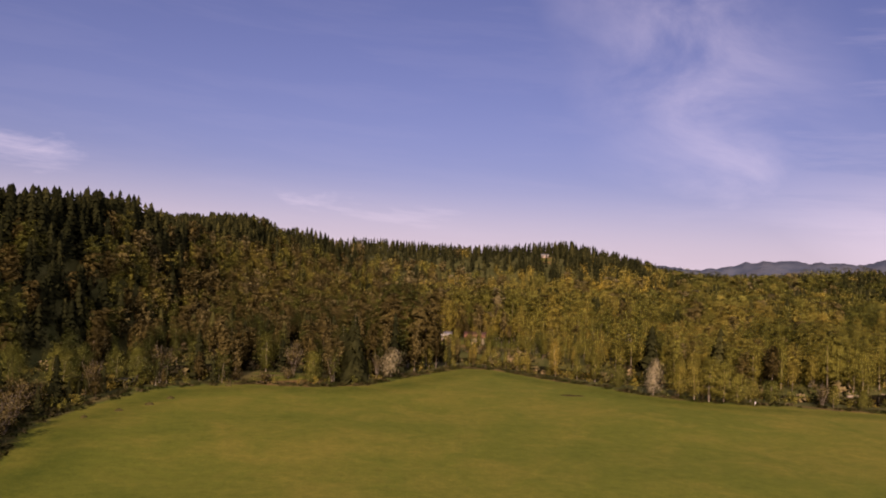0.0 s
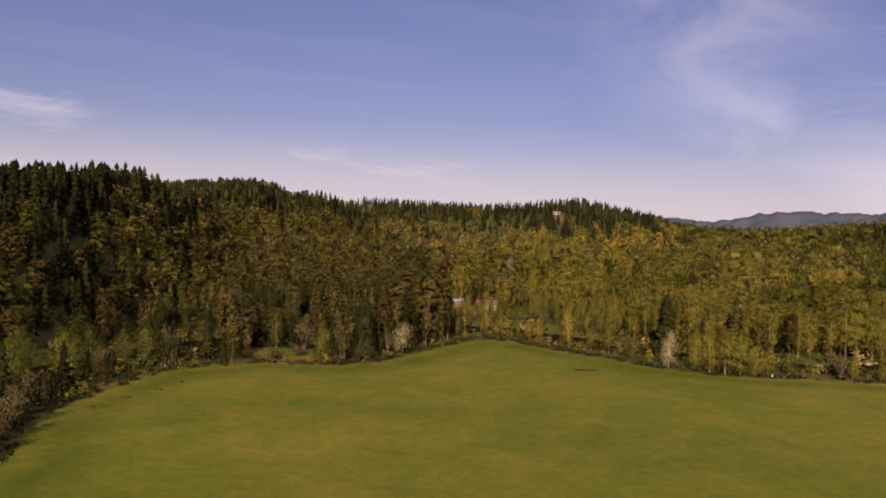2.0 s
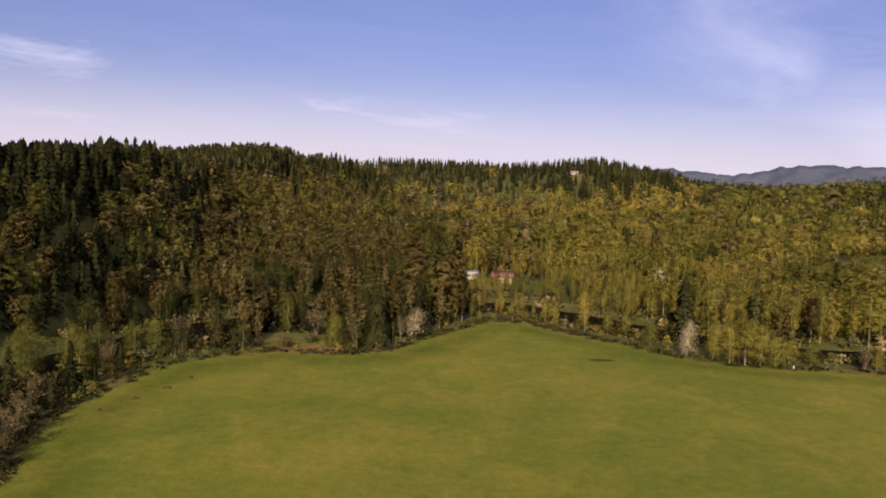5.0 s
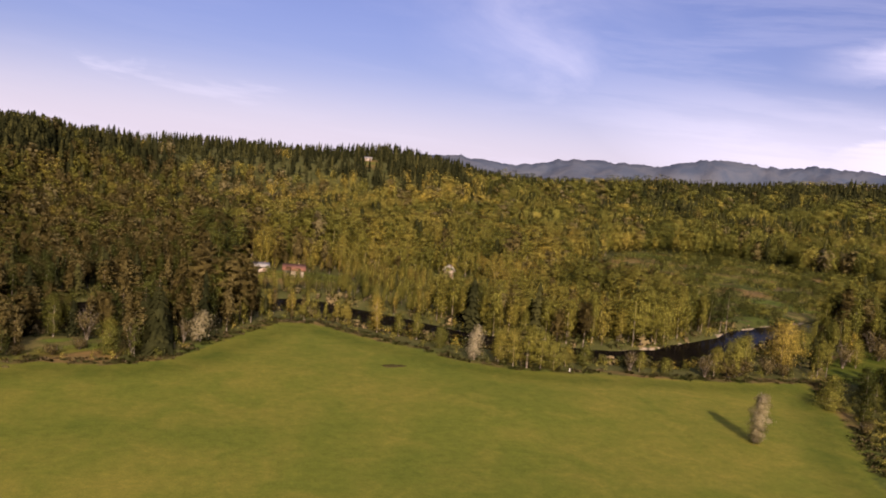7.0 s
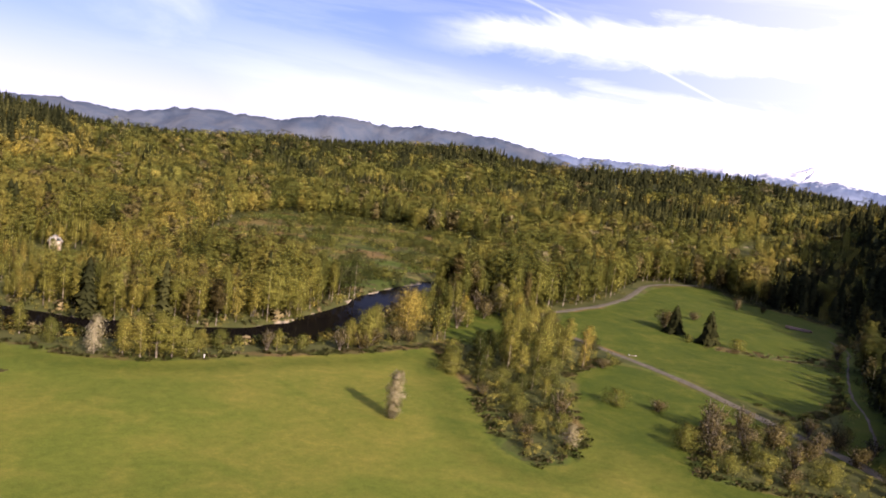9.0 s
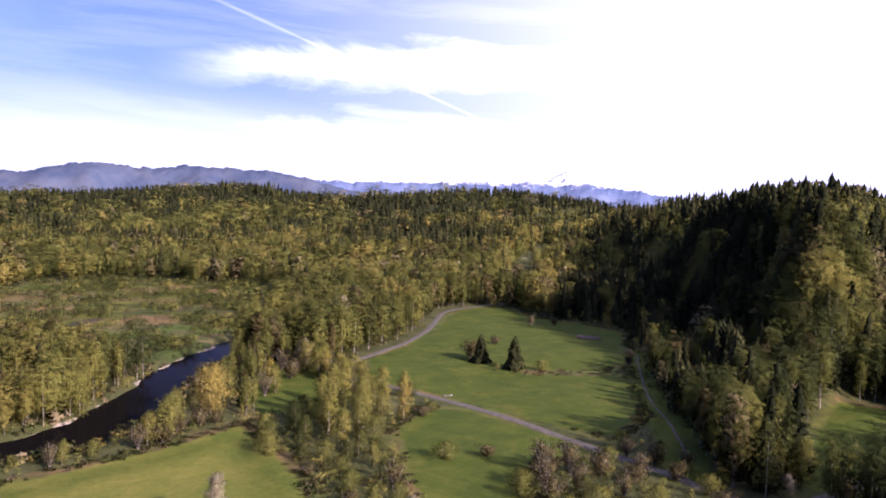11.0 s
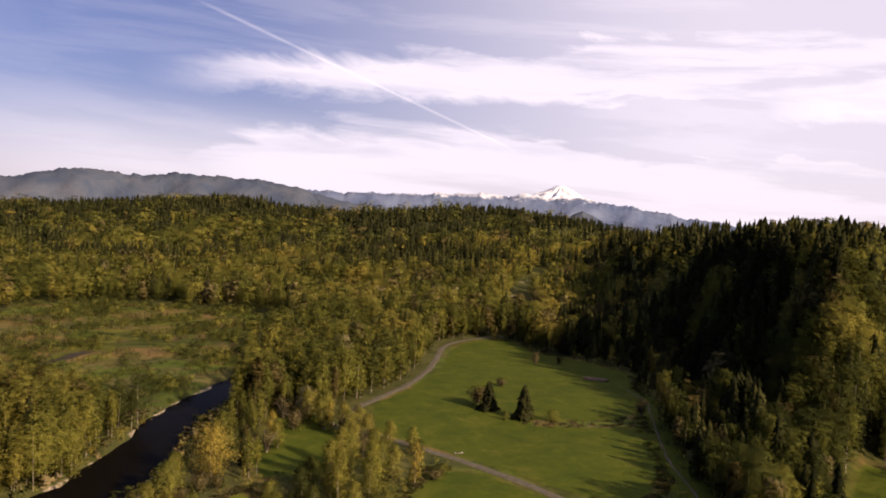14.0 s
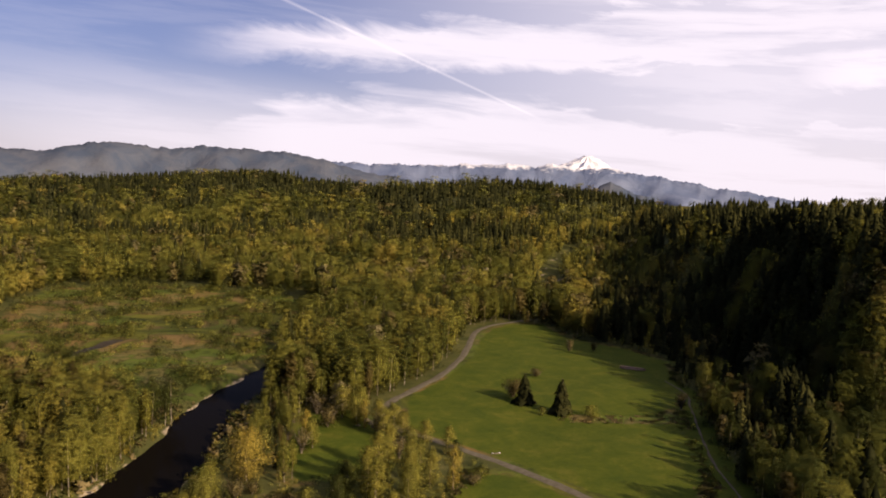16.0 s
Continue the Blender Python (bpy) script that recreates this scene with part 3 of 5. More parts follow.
# ---- far mountains ----
def ridge(name, rows, dist, depth, mat, label, rough, seed, base=-20.0):
    """A mountain range: bearing and elevation of its crest as rows, with spurs running down both sides."""
    rows = np.array(rows, float)
    az = np.linspace(rows[0, 0], rows[-1, 0], 260)
    el = np.interp(az, rows[:, 0], rows[:, 1])
    k = np.hanning(7)
    el = np.convolve(np.pad(el, 3, "edge"), k / k.sum(), "valid")
    crest = 68 + dist * np.tan(np.radians(el))
    teeth = 0.6 * rough * (1.2 * waves(az * 40, az * 0, 90, seed) + waves(az * 40, az * 0, 23, seed + 1) + 0.5 * waves(az * 40, az * 0, 9, seed + 4))
    v, n, m = [], len(az), 15
    for j in range(m):
        s = j / (m - 1) * 2 - 1
        spur = waves(az * 60 + 90 * s, az * 9 - 120 * s, 330, seed + 2) + 0.4 * waves(az * 60 - 170 * s, az * 9 + 190 * s, 150, seed + 3)
        r = dist + depth * s * (1 + 0.25 * spur)
        z = base + (crest - base) * (1 - abs(s)) ** 0.8 + (rough * 1.2 * spur * abs(s) * (1 - abs(s)) * 4) + teeth * (1 - abs(s)) ** 6
        a = np.radians(az)
        v.append(np.column_stack([CENTRE[0] + r * np.sin(a), CENTRE[1] + r * np.cos(a), z]))
    idx = np.arange(m * n).reshape(m, n)
    f = np.stack([idx[:-1, :-1], idx[:-1, 1:], idx[1:, 1:], idx[1:, :-1]], -1).reshape(-1, 4)
    tagged(new(name, mesh_of(name, np.vstack(v), f, [mat], None, True)), label, "mountain", kind="structure")


# the blue of these ranges is haze painted in their materials
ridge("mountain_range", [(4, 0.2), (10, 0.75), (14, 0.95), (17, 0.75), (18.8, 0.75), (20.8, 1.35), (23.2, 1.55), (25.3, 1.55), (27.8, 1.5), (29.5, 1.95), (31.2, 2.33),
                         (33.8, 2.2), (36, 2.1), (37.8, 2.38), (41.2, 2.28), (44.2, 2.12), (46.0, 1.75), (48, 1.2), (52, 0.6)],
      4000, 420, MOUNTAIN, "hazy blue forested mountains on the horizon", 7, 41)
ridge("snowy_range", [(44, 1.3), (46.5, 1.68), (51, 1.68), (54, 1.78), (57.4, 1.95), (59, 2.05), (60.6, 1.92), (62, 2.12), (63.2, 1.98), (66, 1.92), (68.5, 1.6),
                      (72.3, 1.0), (76.2, 0.5), (82, -0.3)], 4300, 330, SNOWRANGE, "distant range in painted haze blue with snow along its crest", 8, 51)


def volcano():
    az, d = radians(64.3), 4700.0
    cx, cy, top = CENTRE[0] + d * math.sin(az), CENTRE[1] + d * math.cos(az), 60 + d * math.tan(radians(2.9))
    v, n, m = [], 72, 22
    for j in range(m):
        s = j / (m - 1)
        a = np.linspace(0, 2 * np.pi, n, endpoint=False)
        gul = waves(60 * np.cos(a) + 45 * s, 60 * np.sin(a) - 30 * s, 40, 61) + 0.5 * waves(60 * np.cos(a) - 70 * s, 60 * np.sin(a) + 50 * s, 17, 62)
        r = 22 + 370 * s ** 1.12 * (1 + 0.14 * gul)
        z = top - (top - 20) * (0.35 * s + 0.65 * s ** 1.5) + 15 * gul * s * (1 - s) * 4 - 6 * (1 - s) * (np.cos(a * 2) * 0.5 + 0.5)
        v.append(np.column_stack([cx + r * np.cos(a), cy + r * np.sin(a), z]))
    v.append(np.array([[cx, cy, top - 4]]))
    idx = np.arange(m * n).reshape(m, n)
    f = [np.stack([idx[:-1], np.roll(idx[:-1], -1, 1), np.roll(idx[1:], -1, 1), idx[1:]], -1).reshape(-1, 4)]
    c = np.full(n, m * n)
    f.append(np.stack([c, c, np.roll(idx[0], -1), idx[0]], -1)[:, [0, 2, 3, 3]])
    faces = f[0][:, ::-1]
    tagged(new("snow_peak", mesh_of("snow_peak", np.vstack(v[:-1]), faces, [VOLCANO], None, True)), "snow-covered volcano far beyond the hills", "mountain", kind="structure")


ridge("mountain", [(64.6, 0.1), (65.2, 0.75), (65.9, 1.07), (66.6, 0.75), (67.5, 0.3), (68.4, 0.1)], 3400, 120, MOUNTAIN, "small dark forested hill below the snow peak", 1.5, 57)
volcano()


# ---- trees ----
class Geo:
    """Triangles gathered into one mesh: vertices with the way that they face, faces, material and tint of each face."""
    def __init__(self):
        self.v, self.f, self.m, self.t, self.w, self.n = [], [], [], [], [], 0

    def add(self, verts, faces, mat=0, tint=0.5, facing=None):
        faces = np.asarray(faces, int)
        if faces.shape[1] == 4:
            faces = np.vstack([faces[:, :3], faces[:, [0, 2, 3]]])
        self.v.append(np.asarray(verts, float))
        self.w.append(np.tile((0.0, 0.0, 1.0), (len(verts), 1)) if facing is None else np.asarray(facing, float))
        self.f.append(faces + self.n)
        self.m.append(np.full(len(faces), mat))
        self.t.append(np.full(len(faces), tint))
        self.n += len(verts)

    def arrays(self):
        return np.vstack(self.v), np.vstack(self.f), np.concatenate(self.m), np.concatenate(self.t), np.vstack(self.w)


def unit(v):
    return v / (np.linalg.norm(v, axis=-1, keepdims=True) + 1e-9)


def leaf_bits(rs, centres, normals, sizes, stretch=1.0):
    """One small ragged spray of leaves at each centre; stretch lengthens it downhill."""
    n = len(centres)
    nr = normals / (np.linalg.norm(normals, axis=1)[:, None] + 1e-9)
    h = rs.normal(size=(n, 3)) * 0.6 + (0, 0, stretch - 1)
    u = np.cross(nr, h)
    u /= np.linalg.norm(u, axis=1)[:, None] + 1e-9
    w = np.cross(nr, u)
    a, b = sizes[:, None] * 0.55 * rs.uniform(0.7, 1.2, (n, 1)), sizes[:, None] * 0.75 * stretch * rs.uniform(0.7, 1.2, (n, 1))
    k = rs.uniform(-0.5, 0.5, (n, 1))
    q = np.stack([centres - u * a - w * b * 0.5, centres + u * a - w * b * (0.5 + 0.4 * k), centres + u * a * k + w * b * 0.6], 1)
    return q.reshape(-1, 3), np.arange(3 * n).reshape(n, 3)


def sprays(g, rs, centres, outward, sizes, stretch, mat, tint, rough=0.16):
    """Sprays of leaves lying loosely on a mass, each facing roughly as the mass does."""
    o = unit(outward)
    v, f = leaf_bits(rs, centres, o + 0.6 * rs.normal(size=o.shape), sizes, stretch)
    g.add(v, f, mat, tint, np.repeat(unit(o + rough * rs.normal(size=o.shape)), 3, axis=0))


def tube(a, b, ra, rb, sides=5):
    a, b = np.array(a, float), np.array(b, float)
    d = (b - a) / (np.linalg.norm(b - a) + 1e-9)
    h = np.array([1.0, 0, 0]) if abs(d[0]) < 0.8 else np.array([0, 1.0, 0])
    u = np.cross(d, h)
    u /= np.linalg.norm(u)
    w = np.cross(d, u)
    t = np.linspace(0, 2 * np.pi, sides, endpoint=False)
    ring = np.cos(t)[:, None] * u + np.sin(t)[:, None] * w
    v = np.vstack([a + ring * ra, b + ring * rb])
    i = np.arange(sides)
    return v, np.stack([i, (i + 1) % sides, (i + 1) % sides + sides, i + sides], -1)


def broad_tree(rs, height, width, low=0.25, blobs=9, cards=60, size=0.8, fill=0.75):
    """Trunk with limbs, and a crown of leaf clumps in uneven masses. Returns wood and crown."""
    wood, crown = Geo(), Geo()
    lean = rs.normal(0, 0.03 * height, 2)
    p0, r0 = np.array([0, 0, -0.6]), 0.016 * height + 0.05
    knots = [p0]
    for k in range(1, 5):
        s = k / 4
        knots.append(np.array([lean[0] * s + rs.normal(0, 0.12), lean[1] * s + rs.normal(0, 0.12), s * height * 0.86]))
    for k in range(4):
        wood.add(*tube(knots[k], knots[k + 1], r0 * (1 - 0.23 * k), r0 * (1 - 0.23 * (k + 1)), 6))
    for k in range(blobs):
        s = low + (1 - low) * (k + rs.uniform(0.2, 0.8)) / blobs
        prof = math.sin(math.pi * min(1, max(0.0, (s - low * 0.8) / (1.04 - low * 0.8))) ** 0.8) ** 0.7
        a = k * 2.4 + rs.uniform(-0.6, 0.6)
        off = width * 0.5 * prof * rs.uniform(0.25, 0.75)
        base = np.array([lean[0] * s * 0.8, lean[1] * s * 0.8, height * s * 0.80])
        c = np.array([lean[0] * s + off * math.cos(a), lean[1] * s + off * math.sin(a), height * min(s, 0.93)])
        wood.add(*tube(base, c, r0 * 0.34 * (1.1 - s), 0.02, 4))
        rad = np.array([width * 0.30 * (0.5 + prof * 0.6), width * 0.30 * (0.5 + prof * 0.6), height * (1 - low) / blobs * 1.25 + width * 0.10]) * rs.uniform(0.8, 1.2)
        axis = np.array([lean[0] * s, lean[1] * s, height * (0.5 * s + 0.25)])
        t = 0.5 + rs.uniform(-0.06, 0.06)
        d = unit(rs.normal(size=(cards, 3)))
        rr = rs.uniform(0, 1, cards) ** (1 / (1 + 2 * fill))
        rr *= 1 + 0.22 * rs.normal(size=cards)
        pts = c + d * rr[:, None] * rad
        sprays(crown, rs, pts, 0.30 * d + 0.55 * unit(pts - axis) + (0, 0, 0.14), size * rs.uniform(0.5, 1.4, cards), 1.25, 0, t)
    return wood, crown


def twig_tree(rs, height, width, stems=7, cards=260, size=0.35):
    """A leafless or budding tree: many rising branches with fine twigs."""
    wood, crown = Geo(), Geo()
    pts = []
    for k in range(stems):
        a, s = k * 2.4 + rs.uniform(-0.5, 0.5), rs.uniform(0.35, 1.0)
        tip = np.array([width * 0.5 * s * math.cos(a), width * 0.5 * s * math.sin(a), height * rs.uniform(0.72, 1.0) * (1.08 - 0.35 * s)])
        mid = tip * (0.35, 0.35, 0.45)
        wood.add(*tube((0.05 * math.cos(a), 0.05 * math.sin(a), -0.4), mid, 0.05 + 0.007 * height, 0.03 + 0.004 * height, 4))
        wood.add(*tube(mid, tip, 0.03 + 0.004 * height, 0.015, 4))
        for j in range(6):
            q = (mid + (tip - mid) * rs.uniform(0.0, 0.9)) if j < 4 else mid * rs.uniform(0.25, 1.0)
            e = q + rs.normal(0, 1, 3) * (width * 0.12, width * 0.12, height * 0.05) + (0, 0, height * 0.08)
            wood.add(*tube(q, e, 0.03, 0.01, 3))
            pts.append((q, e))
    for _ in range(cards):
        q, e = pts[rs.randint(len(pts))]
        crown_p = q + (e - q) * rs.uniform(0.2, 1.25) + rs.normal(0, 0.07 * width, 3)
        sprays(crown, rs, crown_p[None], (crown_p - (0, 0, 0.45 * height))[None], np.array([size * rs.uniform(0.6, 1.5)]), 1.8, 0, 0.5 + rs.uniform(-0.15, 0.15), 0.5)
    return wood, crown


def fir_tree(rs, height, width, whorls=15, arms=9):
    """A fir: drooping arms in whorls that shorten towards the tip."""
    wood, crown = Geo(), Geo()
    wood.add(*tube((0, 0, -0.5), (0, 0, height * 0.97), 0.014 * height, 0.02, 6))
    for k in range(whorls):
        s = 0.06 + 0.92 * (k / whorls) ** 0.92
        rad = width * 0.5 * (1 - s) ** 0.8 * rs.uniform(0.85, 1.1) + 0.12
        z = height * s
        v, f, n = [], [], 0
        for j in range(arms):
            a = 2 * math.pi * j / arms + rs.uniform(-0.3, 0.3) + k
            L = rad * rs.uniform(0.7, 1.2)
            c, si = math.cos(a), math.sin(a)
            droop = L * rs.uniform(0.15, 0.45)
            wdt = L * rs.uniform(0.22, 0.36) + 0.1
            mid, tip = np.array([c * L * 0.55, si * L * 0.55, z + 0.10 * L]), np.array([c * L, si * L, z - droop])
            side = np.array([-si, c, 0]) * wdt
            v += [np.array([0, 0, z + 0.12 * L]), mid - side + (0, 0, -0.1 * L), tip, mid + side + (0, 0, -0.1 * L)]
            f.append([n, n + 1, n + 2, n + 3])
            n += 4
            v += [mid + (0, 0, 0.12 * L), mid - side * 0.7 - (0, 0, 0.3 * L), tip - (0, 0, 0.25 * L), mid + side * 0.7 - (0, 0, 0.25 * L)]
            f.append([n, n + 1, n + 2, n + 3])
            n += 4
        v = np.array(v)
        crown.add(v, np.array(f), 0, 0.5 + rs.uniform(-0.1, 0.1), unit(unit((v - (0, 0, z)) * (1, 1, 0)) + (0, 0, 0.45) + 0.2 * rs.normal(size=v.shape)))
    return wood, crown


def low_fir(rs, height, width, tiers=9, points=6, bits=90, size=0.07):
    """A fir within the woods: ragged skirts of boughs, one above the other, and loose sprays of needles."""
    g = Geo()
    for k in range(tiers):
        s = 0.05 + 0.88 * (k / tiers) ** 0.95
        rad = 0.5 * width * (1 - s) ** 0.68 * rs.uniform(0.8, 1.15)
        m = 2 * points
        a = np.arange(m) * 2 * np.pi / m + rs.uniform(0, 6.28) + rs.uniform(-0.2, 0.2, m)
        rim = rad * np.where(np.arange(m) % 2 == 0, 1.0, 0.5) * rs.uniform(0.75, 1.2, m)
        low = height * (s - 0.035 * rs.uniform(0.2, 1.6, m) * (np.arange(m) % 2 == 0))
        v = np.vstack([[(0, 0, min(height, height * (s + 1.25 * 0.88 / tiers)))], np.column_stack([rim * np.cos(a), rim * np.sin(a), low])])
        i = np.arange(m)
        face = unit(v * (1, 1, 0)) + (0, 0, 0.4)
        g.add(v, np.stack([np.zeros(m, int), 1 + i, 1 + (i + 1) % m], -1), 1, 0.45 + rs.uniform(-0.12, 0.12), unit(face))
    s = 0.05 + 0.9 * (1 - rs.uniform(0, 1, bits) ** 0.6)
    t = rs.uniform(0, 6.283, bits)
    rad = 0.5 * width * (1 - s) ** 0.68 * rs.uniform(0.55, 1.15, bits) + 0.006
    p = np.column_stack([rad * np.cos(t), rad * np.sin(t), height * s])
    nrm = np.column_stack([np.cos(t), np.sin(t), np.full(bits, 0.6)])
    sprays(g, rs, p, nrm, size * (0.45 + 0.75 * (1 - s)) * rs.uniform(0.6, 1.3, bits), 1.3, 1, 0.58, 0.2)
    return g


def low_broad(rs, height, width, low=0.2, cards=46, size=1.7, trunk=True, lobes=6, tall=1.35, up=0.16):
    """A broadleaf within the woods: a trunk and clumps of leaves in several masses."""
    g = Geo()
    if trunk:
        g.add(*tube((0, 0, -0.03 * height), (rs.normal(0, 0.02) * height, rs.normal(0, 0.02) * height, height * 0.75), 0.011 * height, 0.004 * height, 3), 0, 0.5)
    zs = np.linspace(low + 0.12 * (1 - low), 0.90, lobes)
    prof = np.sin(np.pi * np.clip((zs - low * 0.6) / (1.08 - low * 0.6), 0, 1)) ** 0.6
    an = np.arange(lobes) * 2.4 + rs.uniform(-0.5, 0.5, lobes)
    off = width * 0.30 * prof * rs.uniform(0.4, 1.0, lobes)
    cen = np.column_stack([off * np.cos(an), off * np.sin(an), zs * height])
    rad = np.column_stack([0.30 * width * (0.35 + 0.65 * prof)] * 2 + [np.full(lobes, tall * height * (1 - low) / lobes + 0.05 * width)]) * rs.uniform(0.85, 1.2, (lobes, 1))
    axis = np.column_stack([np.zeros((lobes, 2)), height * (0.55 * zs + 0.2)])
    k = rs.randint(lobes, size=cards)
    d = unit(rs.normal(size=(cards, 3)))
    p = cen[k] + d * rad[k] * (0.55 + 0.75 * rs.uniform(0, 1, (cards, 1)) ** 0.8)
    p[:, 2] = np.clip(p[:, 2], height * low * 0.8, height * 1.02)
    sprays(g, rs, p, 0.30 * d + 0.65 * unit(p - axis[k]) + (0, 0, up), size * rs.uniform(0.6, 1.5, cards), tall, 1, 0.5)
    return g


def scatter(name, spots, templates, mats, label, category):
    """Joins many trees into one object. spots: x, y, scale, widen, turn, which, tint."""
    packs = [t.arrays() for t in templates]
    V, F, M, T, W, n = [], [], [], [], [], 0
    spots = np.asarray(spots, float)
    if not len(spots):
        return
    z = land(spots[:, 0], spots[:, 1])
    for k, (v, f, m, t, q) in enumerate(packs):
        sel = np.where(spots[:, 5].astype(int) == k)[0]
        if not len(sel):
            continue
        s = spots[sel]
        c, si = np.cos(s[:, 4])[:, None], np.sin(s[:, 4])[:, None]
        w = (s[:, 2] * s[:, 3])[:, None]
        X = (v[None, :, 0] * c - v[None, :, 1] * si) * w + s[:, 0:1]
        Y = (v[None, :, 0] * si + v[None, :, 1] * c) * w + s[:, 1:2]
        Z = v[None, :, 2] * s[:, 2:3] + z[sel][:, None]
        V.append(np.stack([X, Y, Z], -1).reshape(-1, 3))
        F.append((f[None] + (n + np.arange(len(sel)) * len(v))[:, None, None]).reshape(-1, 3))
        M.append(np.tile(m, len(sel)))
        T.append((t[None] - 0.5 + s[:, 6:7]).ravel())
        W.append(np.stack([q[None, :, 0] * c - q[None, :, 1] * si, q[None, :, 0] * si + q[None, :, 1] * c, np.repeat(q[None, :, 2], len(sel), 0)], -1).reshape(-1, 3))
        n += len(sel) * len(v)
    tagged(new(name, mesh_of(name, np.vstack(V), np.vstack(F), mats, np.concatenate(M), False, np.concatenate(T), np.vstack(W))), label, category, kind="stuff")


def jitter(rs, x0, x1, y0, y1, step):
    x, y = np.meshgrid(np.arange(x0, x1, step), np.arange(y0, y1, step))
    x = x + rs.uniform(-0.5, 0.5, x.shape) * step
    y = y + rs.uniform(-0.5, 0.5, y.shape) * step
    return x.ravel(), y.ravel()


def open_land(x, y, margin=3.0):
    """True where nothing grows tall: fields, meadow, glades, river, roads."""
    o = np.maximum.reduce([signed(p, x, y) for p in (FIELD_1, FIELD_2, FIELD_3, MEADOW)]) > -margin
    for p in GLADES:
        o |= inside(p, x, y)
    o |= river_gap(x, y) < 1.5
    for p, w in ((ROAD, 5), (PATHWAY, 3.5), (LANE, 5)):
        o |= distance_to(p, x, y, False) < w
    return o


R = np.random.RandomState(7)
YOUNG = [(-16, 262), (-10, 222), (6, 214), (24, 216), (46, 226), (60, 225), (95, 208), (112, 215), (110, 300), (100, 345), (0, 345), (-10, 300)]     # low alder woods
HEDGE = [(131, 178), (121, 153), (111, 135), (101, 121), (95, 110), (97, 103), (104, 101), (115, 108), (126, 120), (138, 130), (152, 143), (172, 152),
         (182, 165), (185, 188), (175, 180), (160, 170), (142, 178)]
KNOLL = (983, 1127)
CLUMP = [(120, 88), (134, 100), (148, 106), (168, 100), (160, 80), (150, 60), (130, 74)]
NEAR_BANK = [(22, 215), (34, 200), (46, 186), (58, 181), (72, 178), (110, 176), (134, 178), (140, 196), (160, 215), (180, 231), (206, 248),
             (203, 262), (178, 250), (158, 237), (134, 217), (116, 205), (99, 197), (78, 200), (56, 211), (40, 222), (28, 230)]
WESTBANK = [(-62, 100), (-62, 130), (-58, 152), (-50, 164), (-46, 186), (-60, 186), (-72, 160), (-80, 130), (-88, 100)]


def part(name, geo, mat, parent, label="", smooth=False):
    """One mesh under a thing, from gathered quads."""
    v, f, m, t, w = geo.arrays()
    ob = new(name, mesh_of(name, v, f, [mat], None, smooth, t, w))
    ob.parent = parent
    if label:
        ob["label"] = label
    return ob


def tree_thing(name, wood, crown, leaf, label, category, group=""):
    e = new(name)
    e.empty_display_size = 0.5
    part("trunk", wood, BARK, e)
    part("crown", crown, leaf, e)
    return tagged(e, label, category, group)


def place(ob, x, y, s=1.0, turn=0.0, wide=1.0):
    return Matrix.LocRotScale((x, y, float(land(x, y)) - 0.05), Euler((0, 0, turn)), (s * wide, s * wide, s))


def tint_crown(crown, t):
    crown.t = [a - 0.5 + t for a in crown.t]
    return crown


